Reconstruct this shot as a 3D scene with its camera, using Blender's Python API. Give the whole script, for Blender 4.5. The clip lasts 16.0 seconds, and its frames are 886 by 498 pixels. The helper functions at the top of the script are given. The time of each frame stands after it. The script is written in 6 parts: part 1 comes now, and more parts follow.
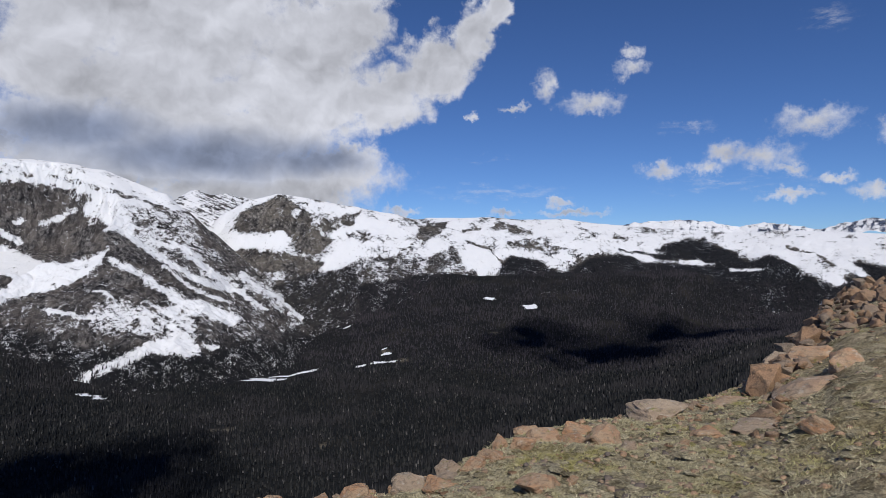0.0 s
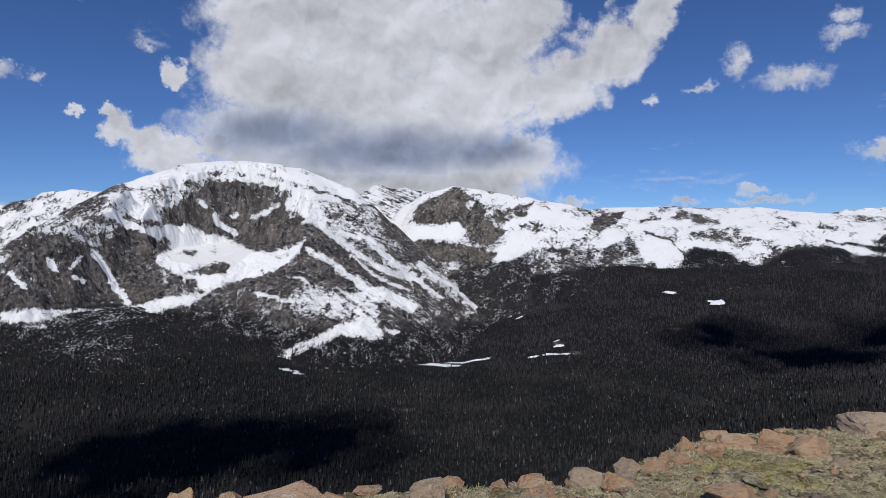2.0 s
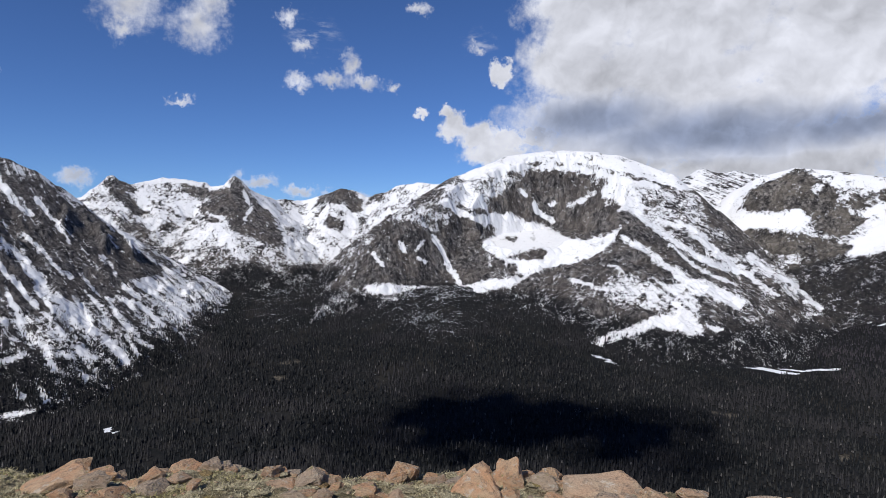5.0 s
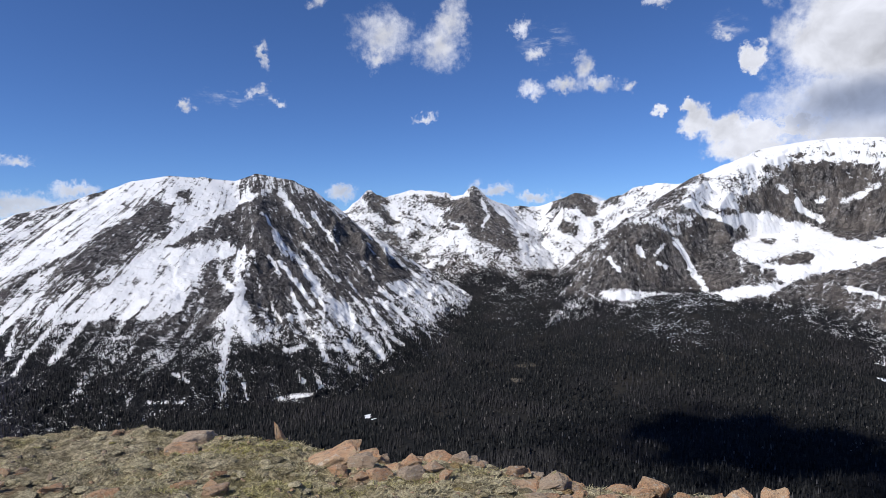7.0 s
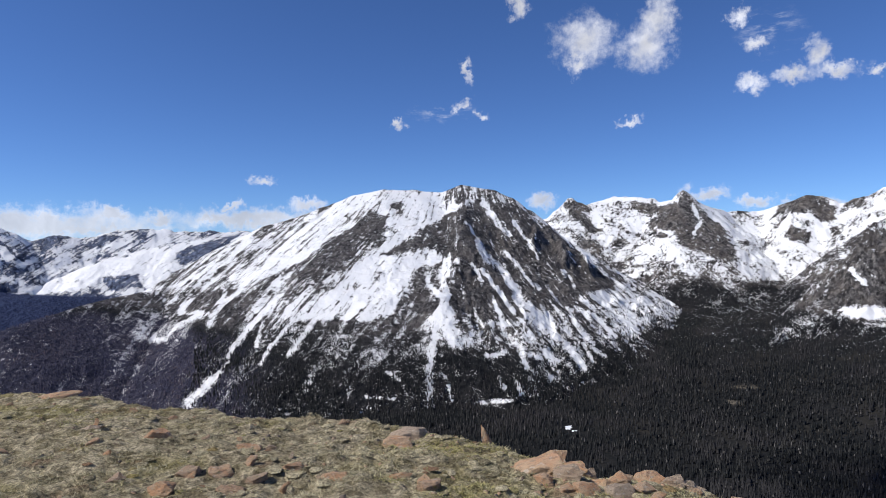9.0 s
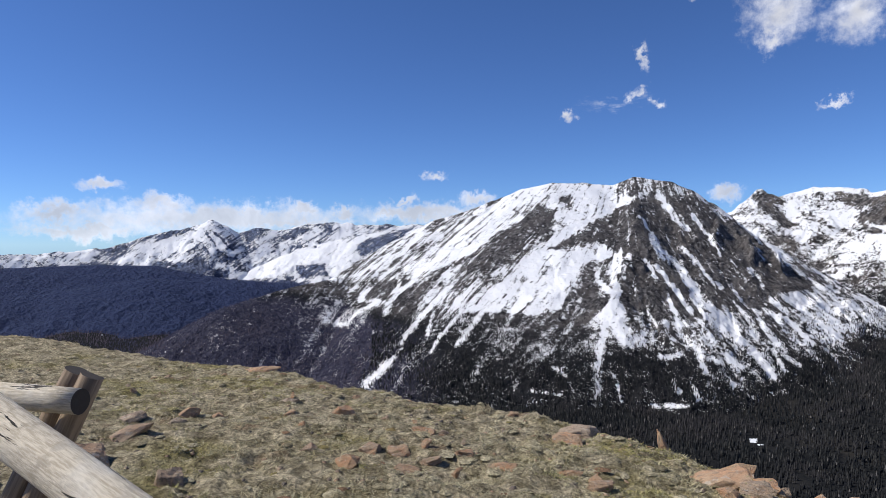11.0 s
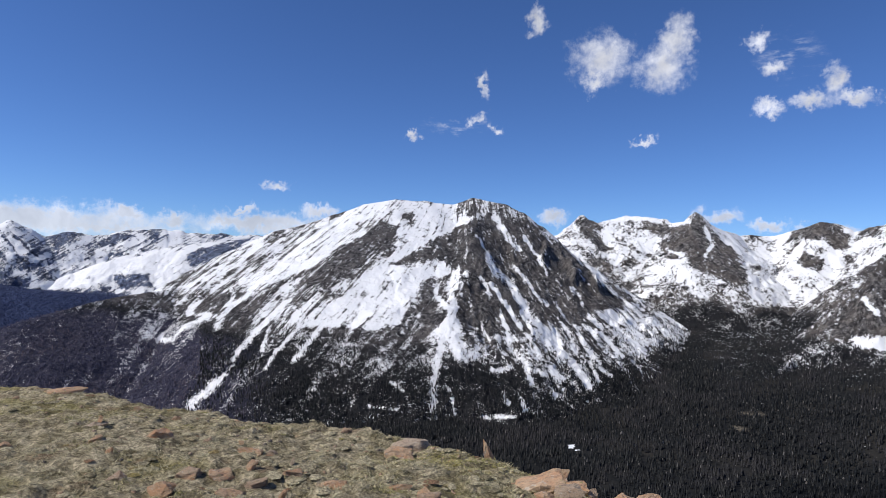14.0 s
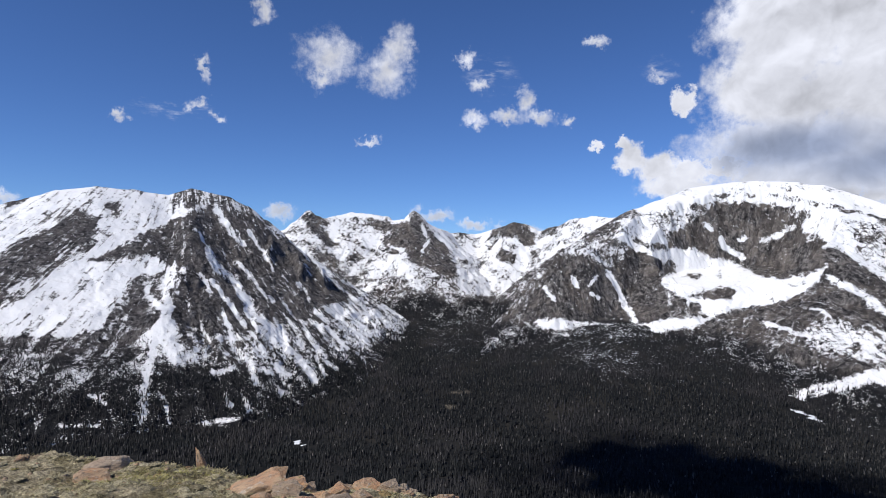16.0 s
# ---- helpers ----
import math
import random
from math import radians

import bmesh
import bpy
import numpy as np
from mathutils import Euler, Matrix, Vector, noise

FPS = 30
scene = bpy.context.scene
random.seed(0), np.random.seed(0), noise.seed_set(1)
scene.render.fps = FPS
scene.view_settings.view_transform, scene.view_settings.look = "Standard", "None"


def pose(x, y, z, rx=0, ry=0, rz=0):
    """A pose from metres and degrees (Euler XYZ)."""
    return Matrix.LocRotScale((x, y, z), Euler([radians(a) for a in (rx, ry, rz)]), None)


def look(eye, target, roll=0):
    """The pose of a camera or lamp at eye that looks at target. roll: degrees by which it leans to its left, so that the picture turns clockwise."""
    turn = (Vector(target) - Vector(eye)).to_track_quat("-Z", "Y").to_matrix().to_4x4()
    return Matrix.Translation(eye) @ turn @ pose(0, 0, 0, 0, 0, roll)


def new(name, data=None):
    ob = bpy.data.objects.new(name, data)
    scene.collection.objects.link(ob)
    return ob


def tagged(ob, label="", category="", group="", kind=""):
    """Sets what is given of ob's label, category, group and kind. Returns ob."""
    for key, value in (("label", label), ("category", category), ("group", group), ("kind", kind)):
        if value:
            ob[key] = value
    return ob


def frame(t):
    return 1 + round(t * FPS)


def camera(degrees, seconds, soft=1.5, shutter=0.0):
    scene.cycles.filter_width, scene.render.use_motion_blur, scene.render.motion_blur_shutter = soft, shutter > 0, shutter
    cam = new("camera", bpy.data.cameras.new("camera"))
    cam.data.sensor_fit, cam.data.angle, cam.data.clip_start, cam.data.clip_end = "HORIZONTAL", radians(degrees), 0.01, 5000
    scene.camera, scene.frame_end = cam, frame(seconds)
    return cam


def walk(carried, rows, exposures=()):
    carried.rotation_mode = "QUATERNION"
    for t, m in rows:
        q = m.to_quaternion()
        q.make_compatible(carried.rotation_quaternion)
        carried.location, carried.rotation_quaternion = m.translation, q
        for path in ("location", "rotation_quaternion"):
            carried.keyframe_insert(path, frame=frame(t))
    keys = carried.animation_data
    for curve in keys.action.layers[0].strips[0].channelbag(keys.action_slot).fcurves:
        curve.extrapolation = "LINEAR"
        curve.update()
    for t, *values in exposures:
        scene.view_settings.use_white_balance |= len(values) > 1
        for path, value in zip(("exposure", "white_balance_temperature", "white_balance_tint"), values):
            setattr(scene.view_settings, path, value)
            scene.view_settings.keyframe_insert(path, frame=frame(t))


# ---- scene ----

# Plan: the origin is the ground under the viewer; bearings are degrees turned
# to the left of +y; every crest point is (bearing, distance, vertical angle
# from the overlook), angles fitted to the camera's view, distances assumed.
EYE = 1.6
ARM = 0.16          # the phone is held this far in front of the turning body

# ---------------------------------------------------------------- camera
cam = camera(71.0, 16.0, soft=0.65)
ROWS = [  # seconds, yaw, pitch, roll
    (0, 0.00, 0.00, -0.38), (0.5, 2.77, -0.05, -0.20), (1, 6.33, -0.07, -0.20),
    (1.5, 11.52, -0.45, -0.40), (2, 15.82, -0.75, -0.32), (2.5, 20.16, -1.14, -0.30),
    (3, 25.05, -1.35, -0.10), (3.2, 27.02, -1.44, 0.05), (5.3, 47.24, -1.79, 0.10),
    (5.5, 49.37, -1.72, -0.02), (6, 56.23, -1.56, -0.11), (6.5, 61.19, -1.42, -0.37),
    (7, 65.66, -1.28, -0.85), (7.5, 70.34, -1.15, -0.60), (8, 74.99, -0.79, -0.81),
    (8.5, 79.73, -0.32, -0.98), (9, 83.99, -0.22, -0.95), (9.5, 88.69, -0.44, -1.44),
    (10, 92.39, -0.71, -1.75), (10.2, 93.57, -0.72, -1.55), (11.3, 100.2, -0.60, -0.20),
    (12.3, 98.60, -0.40, 1.15), (12.5, 97.29, -0.35, 1.44), (13, 94.90, 0.00, 1.72),
    (13.5, 89.83, 0.49, 1.80), (14, 84.88, 0.88, 1.42), (14.5, 79.05, 1.22, 1.48),
    (15, 73.84, 1.27, 1.60), (15.5, 66.52, 1.13, 1.10), (16, 60.06, 1.03, 1.26),
]


def held(yaw, pitch, roll):
    a = radians(yaw)
    return pose(-ARM * math.sin(a), ARM * math.cos(a), EYE, 90 + pitch, 0, yaw) @ pose(0, 0, 0, 0, 0, roll)


walk(cam, [(t, held(y, p, r)) for t, y, p, r in ROWS], [(0, -0.56), (3, -0.52), (5.5, -0.25), (9, -0.07), (12.5, -0.04), (16, -0.15)])

# ---------------------------------------------------------------- sun and sky
SUN_BEARING, SUN_HEIGHT = 188.0, 45.0


def toward(bearing, height):
    a, e = radians(bearing), radians(height)
    return Vector((-math.sin(a) * math.cos(e), math.cos(a) * math.cos(e), math.sin(e)))


sun = new("sun", bpy.data.lights.new("sun", "SUN"))
sun.data.energy, sun.data.angle, sun.data.color = 4.8, radians(0.53), (1.0, 0.955, 0.89)
sun.matrix_world = look(toward(SUN_BEARING, SUN_HEIGHT) * 100, (0, 0, 0))


class Net:
    """A small wrapper to write node trees in few lines."""

    def __init__(self, tree):
        self.tree = tree

    def node(self, kind, **sets):
        n = self.tree.nodes.new(kind)
        for key, value in sets.items():
            if key == "op":
                n.operation = value
            elif key == "blend":
                n.blend_type = value
            elif key == "mode":
                n.data_type = value
        return n

    def put(self, socket, value):
        if isinstance(value, bpy.types.NodeSocket):
            self.tree.links.new(value, socket)
        elif value is not None:
            socket.default_value = value

    def math(self, op, a, b=None, c=None, clamp=False):
        n = self.node("ShaderNodeMath", op=op)
        n.use_clamp = clamp
        for s, v in zip(n.inputs, (a, b, c)):
            self.put(s, v)
        return n.outputs[0]

    def vec(self, op, a, b=None, c=None):
        n = self.node("ShaderNodeVectorMath", op=op)
        for s, v in zip(n.inputs, (a, b, c)):
            self.put(s, v)
        return n.outputs["Value"] if op in ("LENGTH", "DOT_PRODUCT") else n.outputs[0]

    def noise(self, where, scale, detail=4.0, rough=0.55, out=0, warp=0.0):
        n = self.node("ShaderNodeTexNoise")
        self.put(n.inputs["Vector"], where)
        n.inputs["Scale"].default_value, n.inputs["Detail"].default_value = scale, detail
        n.inputs["Roughness"].default_value, n.inputs["Distortion"].default_value = rough, warp
        return n.outputs[out]

    def step(self, value, low, high, a=0.0, b=1.0):
        n = self.node("ShaderNodeMapRange")
        n.interpolation_type = "SMOOTHSTEP"
        for s, v in zip(n.inputs, (value, low, high, a, b)):
            self.put(s, v)
        return n.outputs[0]

    def mix(self, fac, a, b, blend="MIX"):
        n = self.node("ShaderNodeMix", mode="RGBA", blend=blend)
        self.put(n.inputs[0], fac)
        for s, v in ((n.inputs[6], a), (n.inputs[7], b)):
            self.put(s, (*v, 1.0) if isinstance(v, tuple) and len(v) == 3 else v)
        return n.outputs[2]


world = bpy.data.worlds.new("sky")
scene.world = world
world.use_nodes = True
world.node_tree.nodes.clear()
net = Net(world.node_tree)
sky = net.node("ShaderNodeTexSky")
sky.sky_type, sky.sun_disc = "NISHITA", False
sky.sun_elevation, sky.sun_rotation = radians(SUN_HEIGHT), radians(-SUN_BEARING)
sky.altitude, sky.air_density, sky.dust_density, sky.ozone_density = 3500, 1.0, 0.6, 2.0
SKY = 0.10
# clouds: bearing, height, half-width, half-height in degrees
GREAT_CLOUD = [
    (32.5, 14, 6, 4.5), (31, 19, 6.5, 6), (24, 13, 10, 4.8), (22, 19, 10, 7), (13, 13.5, 9, 4.6), (12, 18, 6.5, 4.6), (5.5, 13.5, 5.5, 3.2), (1, 15.6, 3.8, 2.6),
    (-2, 18.3, 1.8, 2.6), (-5, 21, 2.2, 2.3), (8, 19.5, 4, 3.4), (0.5, 16.6, 4.2, 3.0), (-3, 19.2, 2.4, 2.8), (25, 26, 14, 6), (9, 23, 5.5, 2.6), (17, 9.6, 9, 2.2), (31, 10, 5, 2.2),
]
BASE_CLOUD = [(27, 7.4, 12, 2.9), (15, 6.6, 12, 3.0), (9, 7.8, 4.5, 2.2), (17, 4.8, 11.5, 2.6), (29, 10, 11, 3), (18, 10, 11, 3)]
SIDE_CLOUD = [(43.2, 9.2, 1.5, 1.5), (44.0, 10.3, 0.7, 0.8), (41, 8.4, 2.0, 1.6), (38.4, 8.2, 1.7, 1.3), (39.5, 6.9, 3.4, 1.5), (35.8, 8.3, 2.2, 0.8), (38.9, 14.0, 1.3, 1.1), (46.3, 10.5, 0.8, 0.6)]
WEST_PUFFS = [
    (-9.5, 14.3, 1.0, 1.3), (-13.7, 12.8, 2.7, 0.9), (-17, 15.4, 1.5, 0.8), (-17.2, 17, 1.1, 0.7), (-6.5, 12.5, 1.3, 0.4), (-2.9, 12, 0.5, 0.35),
    (-31, 9.9, 2.8, 1.1), (-24.5, 8, 1.6, 1.0), (-19.5, 6.6, 1.9, 0.8), (-27, 7.4, 2.8, 1.2), (-23, 6.6, 1.6, 0.8), (-29.3, 6.3, 1.4, 0.7), (-29.3, 4.2, 2, 0.5),
    (-32.4, 5.3, 1.2, 0.5), (-35, 4.2, 1.8, 0.6), (-36.5, 8.5, 1.6, 1),
]
SOUTH_PUFFS = [
    (70.8, 17.7, 2.7, 2.0), (71.5, 16.0, 1.0, 1.0), (65.6, 16.7, 2.3, 2.0), (64.4, 18.8, 1.4, 2.2), (81.4, 15.9, 0.45, 1.2), (81.9, 12.6, 0.8, 0.55), (80.2, 11.8, 0.8, 0.4), (87.8, 11.2, 0.9, 0.4),
    (67.1, 10.7, 1.1, 0.35), (100.1, 6.2, 1.1, 0.45), (57.4, 12.8, 1.2, 0.7), (54.4, 13.1, 1.4, 0.6), (52.8, 14.4, 0.9, 1.4), (51.4, 13, 1.6, 0.5), (49, 12.6, 0.7, 0.4),
    (57, 15.9, 1.1, 0.6), (58.3, 18.1, 0.9, 0.7), (76.6, 21, 1, 1), (41.2, 16, 1, 0.6), (46.5, 19.2, 1, 0.6),
]
LOW_PUFFS = [
    (120, 2.2, 15, 1.5), (101, 2.8, 7, 1.0),     (128.3, 4.8, 1.7, 0.6), (123.7, 3.4, 3.0, 0.9), (131, 2.6, 3.2, 0.9), (111.9, 3.1, 1.6, 0.8), (116.6, 2.7, 2.0, 0.8), (108.4, 2.7, 1.8, 0.7), (102.8, 3.9, 1.1, 0.3),
    (96.1, 4.0, 1.8, 0.7), (104, 2.7, 2.6, 0.6), (129, 1.2, 6, 0.8), (115, 1.8, 10, 0.6), (74.8, 4.1, 1.1, 0.8), (61, 4.1, 2.0, 0.7), (57.3, 3.4, 1.7, 0.6),
    (53, 2.9, 2.6, 0.5), (-10.6, 4.1, 1.3, 0.5), (-11.6, 3.1, 3.5, 0.4), (-5.5, 3.1, 1.6, 0.4), (3.8, 3.4, 1.8, 0.45),
]
WISPS = [(-4.6, 8.2, 5, 0.5), (-21.6, 10.2, 3, 0.6), (-5, 5.2, 9, 0.9), (41, 16.5, 2.2, 1.6), (-25, 5.3, 9, 0.8), (56, 16.8, 3, 2.2), (84, 12, 5, 0.8), (-32, 17.5, 2.5, 1.2)]
toward_sky = net.node("ShaderNodeTexCoord").outputs["Generated"]
split = net.node("ShaderNodeSeparateXYZ")
net.put(split.inputs[0], toward_sky)
turned = net.math("MULTIPLY", net.math("ARCTAN2", net.math("MULTIPLY", split.outputs[0], -1.0), split.outputs[1]), 57.29578)
rise = net.math("MULTIPLY", net.math("ARCSINE", split.outputs[2]), 57.29578)
joined = net.node("ShaderNodeCombineXYZ")
net.put(joined.inputs[0], turned), net.put(joined.inputs[1], rise)
place = joined.outputs[0]
HALF = (0.5, 0.5, 0.5)
curl = net.vec("MULTIPLY", net.vec("SUBTRACT", net.noise(toward_sky, 11.0, 3.0, 0.6, out=1), HALF), (8.0, 7.0, 0.0))
ruffle = net.vec("MULTIPLY", net.vec("SUBTRACT", net.noise(toward_sky, 38.0, 7.0, 0.66, out=1), HALF), (3.6, 3.4, 0.0))
place_big = net.vec("ADD", net.vec("ADD", place, curl), ruffle)
place_small = net.vec("ADD", place, ruffle)


def puffs(where, rows):
    least = None
    for b, e, w, h in rows:
        d = net.vec("LENGTH", net.vec("MULTIPLY", net.vec("SUBTRACT", where, (b, e, 0.0)), (1 / w, 1 / h, 0.0)))
        least = d if least is None else net.math("SMOOTH_MIN", least, d, 0.2)
    return net.math("SUBTRACT", 1.0, least)


billow = net.noise(toward_sky, 60.0, 6.0, 0.6)
big = net.math("MAXIMUM", puffs(place_big, GREAT_CLOUD), net.math("MAXIMUM", puffs(place_small, SIDE_CLOUD), puffs(place_small, BASE_CLOUD)))
small = net.math("MAXIMUM", puffs(place_small, WEST_PUFFS), puffs(place_small, SOUTH_PUFFS))
low = puffs(place_small, LOW_PUFFS)
thin = puffs(place_small, WISPS)
wisp = net.math("MULTIPLY", net.step(thin, 0.0, 1.0), net.step(net.noise(net.vec("MULTIPLY", toward_sky, (1.0, 1.0, 3.5)), 30.0, 6.0, 0.6), 0.45, 0.75, 0.0, 0.45))
ragged = net.math("MULTIPLY", net.math("SUBTRACT", billow, 0.5), 0.9)
cover = net.math("MAXIMUM", net.step(net.math("ADD", big, net.math("MULTIPLY", ragged, 0.55)), -0.06, 0.42), net.step(net.math("ADD", small, net.math("MULTIPLY", ragged, 1.35)), -0.28, 1.05, 0.0, 0.96))
cover = net.math("MAXIMUM", cover, net.math("MAXIMUM", wisp, net.step(net.math("ADD", low, ragged), -0.2, 0.75, 0.0, 0.82)))
swirl = net.vec("ADD", toward_sky, net.vec("MULTIPLY", net.vec("SUBTRACT", net.noise(toward_sky, 9.0, 4.0, 0.55, out=1), HALF), (0.09, 0.09, 0.07)))
toward_sun = net.vec("ADD", swirl, (-0.006, -0.014, 0.030))
relief = net.math("ADD", net.math("MULTIPLY", net.math("SUBTRACT", net.noise(swirl, 6.5, 3.0, 0.45), net.noise(toward_sun, 6.5, 3.0, 0.45)), 0.9),
                  net.math("MULTIPLY", net.math("SUBTRACT", net.noise(swirl, 17.0, 4.0, 0.5), net.noise(net.vec("ADD", swirl, (-0.003, -0.006, 0.014)), 17.0, 4.0, 0.5)), 0.75))
place_base = net.vec("ADD", place, net.vec("MULTIPLY", curl, (0.8, 0.35, 0.0)))
base_grey = net.step(puffs(place_base, [(21, 8.2, 16, 2.9), (12, 8.0, 7, 2.3), (31, 9.6, 9, 2.6)]), -0.05, 0.85)
under = net.step(puffs(place_base, [(22, 4.6, 20, 2.4)]), 0.0, 0.5)
cloud_light = net.math("SUBTRACT", net.math("ADD", 1.02, net.math("MULTIPLY", relief, net.math("SUBTRACT", 1.0, net.math("MULTIPLY", base_grey, 0.45)))), net.math("MULTIPLY", net.math("MAXIMUM", base_grey, net.math("MULTIPLY", under, 0.5)), 0.40))
cloud_light = net.math("SUBTRACT", cloud_light, net.math("MULTIPLY", net.step(big, 0.05, 0.6), 0.17))
cloud_light = net.math("SUBTRACT", cloud_light, net.math("ADD", net.math("MULTIPLY", net.step(low, 0.05, 0.8), 0.26), net.math("MULTIPLY", net.step(small, 0.1, 0.9), 0.18)))
tone = net.mix(base_grey, (0.93, 0.957, 1.065), (0.72, 0.85, 1.20))
grey = net.node("ShaderNodeCombineXYZ")
for s in grey.inputs:
    net.put(s, cloud_light)
cloud = net.vec("MULTIPLY", tone, grey.outputs[0])
air = net.vec("MULTIPLY", sky.outputs[0], (SKY * 0.59, SKY * 0.84, SKY * 1.26))
shine = net.node("ShaderNodeBackground")
net.put(shine.inputs["Color"], net.mix(cover, air, cloud))
out = net.node("ShaderNodeOutputWorld")
net.put(out.inputs[0], shine.outputs[0])

# ---------------------------------------------------------------- materials


def material(name, make):
    m = bpy.data.materials.new(name)
    m.use_nodes = True
    n = Net(m.node_tree)
    shader = m.node_tree.nodes["Principled BSDF"]
    make(n, shader)
    return m


def bump(n, shader, height, strength, distance):
    b = n.node("ShaderNodeBump")
    b.inputs["Strength"].default_value, b.inputs["Distance"].default_value = strength, distance
    n.put(b.inputs["Height"], height)
    n.put(shader.inputs["Normal"], b.outputs[0])


def spot_of(n):
    return n.node("ShaderNodeNewGeometry").outputs["Position"]


def snow_and_rock(dark, pale, earth, grain=1.0, streak=2.3, broken=1.25, woods=((0.010, 0.011, 0.014), (0.027, 0.027, 0.029))):
    def make(n, shader):
        p = spot_of(n)
        attr = n.node("ShaderNodeAttribute")
        attr.attribute_name = "snow"
        wood = n.node("ShaderNodeAttribute")
        wood.attribute_name = "cover"
        woody = n.math("MINIMUM", wood.outputs["Fac"], 1.0)
        fine = n.noise(p, 0.06 * grain, 8.0, 0.68)
        speck = n.noise(p, 0.022 * grain, 10.0, 0.78, warp=0.6)
        blotch = n.noise(p, 0.010 * grain, 4.0, 0.6)
        stone = n.mix(n.step(fine, 0.36, 0.64), dark, pale)
        tall = n.vec("MULTIPLY", p, (1.0, 1.0, 0.22))
        # Cracks and seams are darkened in the colour for want of relief.
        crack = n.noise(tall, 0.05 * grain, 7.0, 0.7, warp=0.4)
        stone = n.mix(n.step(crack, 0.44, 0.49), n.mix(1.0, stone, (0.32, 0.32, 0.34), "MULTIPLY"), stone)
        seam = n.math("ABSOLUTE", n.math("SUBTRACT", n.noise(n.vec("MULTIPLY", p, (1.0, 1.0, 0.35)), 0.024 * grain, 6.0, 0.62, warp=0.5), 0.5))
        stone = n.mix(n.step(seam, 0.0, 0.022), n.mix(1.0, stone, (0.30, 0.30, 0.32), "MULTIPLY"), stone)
        stone = n.mix(n.step(blotch, 0.42, 0.60), stone, n.mix(0.6, stone, earth))
        # Lit and shaded rock faces are put into the colour, cell by cell.
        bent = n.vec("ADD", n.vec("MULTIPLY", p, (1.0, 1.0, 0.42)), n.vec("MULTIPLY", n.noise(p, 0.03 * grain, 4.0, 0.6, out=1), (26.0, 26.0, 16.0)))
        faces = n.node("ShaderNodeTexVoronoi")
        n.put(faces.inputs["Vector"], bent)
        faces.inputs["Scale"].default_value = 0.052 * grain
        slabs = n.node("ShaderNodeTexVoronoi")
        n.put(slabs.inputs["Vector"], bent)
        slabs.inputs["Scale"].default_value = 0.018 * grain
        facet_shade = n.math("ADD", n.math("MULTIPLY", n.vec("DOT_PRODUCT", faces.outputs["Color"], (0.34, 0.33, 0.33)), 0.6), n.math("MULTIPLY", n.vec("DOT_PRODUCT", slabs.outputs["Color"], (0.34, 0.33, 0.33)), 0.4))
        stone = n.mix(1.0, stone, n.mix(n.step(facet_shade, 0.3, 0.7), (0.60, 0.60, 0.62), (1.36, 1.35, 1.34)), "MULTIPLY")
        stone = n.mix(woody, stone, n.mix(n.step(fine, 0.35, 0.65), *woods))
        # Spur woods: dead-wood brown with the blue of haze put into the colour.
        hazed_dead = n.mix(n.step(fine, 0.35, 0.65), (0.030, 0.034, 0.066), (0.080, 0.074, 0.105))
        stone = n.mix(n.math("SUBTRACT", wood.outputs["Fac"], 1.0, clamp=True), stone, hazed_dead)
        lane = n.node("ShaderNodeAttribute")
        lane.attribute_name = "lane"
        fall = n.node("ShaderNodeCombineXYZ")
        n.put(fall.inputs[0], lane.outputs["Fac"])
        height = n.node("ShaderNodeSeparateXYZ")
        n.put(height.inputs[0], p)
        n.put(fall.inputs[1], n.math("MULTIPLY", height.outputs[2], 0.22))
        runnel = n.noise(fall.outputs[0], 0.042 * grain, 8.0, 0.66)
        flecks = n.math("ADD", n.math("MULTIPLY", n.math("SUBTRACT", speck, 0.5), n.math("SUBTRACT", 1.7, n.math("MULTIPLY", woody, 0.9))), n.math("MULTIPLY", n.math("SUBTRACT", fine, 0.5), 1.5))
        flecks = n.math("ADD", flecks, n.math("MULTIPLY", n.math("SUBTRACT", runnel, 0.5), n.math("SUBTRACT", streak, n.math("MULTIPLY", woody, streak * 0.75))))
        crumb = n.noise(n.vec("MULTIPLY", p, (1.0, 1.0, 0.40)), 0.27, 4.0, 0.62)
        flecks = n.math("ADD", flecks, n.math("MULTIPLY", n.math("SUBTRACT", crumb, 0.5), n.math("ADD", 1.25, n.math("MULTIPLY", woody, 1.1))))
        lying = n.step(n.math("ADD", attr.outputs["Fac"], n.math("MULTIPLY", flecks, broken)), 0.48, 0.525)
        white = n.mix(n.noise(p, 0.02, 5.0), (0.76, 0.77, 0.79), (0.84, 0.84, 0.84))
        n.put(shader.inputs["Base Color"], n.mix(lying, stone, white))
        n.put(shader.inputs["Roughness"], n.math("SUBTRACT", 0.92, n.math("MULTIPLY", lying, 0.25)))
        shader.inputs["Specular IOR Level"].default_value = 0.2
        rise = n.math("ADD", n.math("ADD", n.math("MULTIPLY", fine, 0.9), n.math("MULTIPLY", faces.outputs["Distance"], 0.7)), n.math("ADD", n.math("MULTIPLY", crack, 1.5), n.math("MULTIPLY", slabs.outputs["Distance"], 1.0)))
        bump(n, shader, n.math("MULTIPLY", rise, n.math("SUBTRACT", 1.0, n.math("MULTIPLY", lying, 0.9))), 1.0, 16.0)
    return make


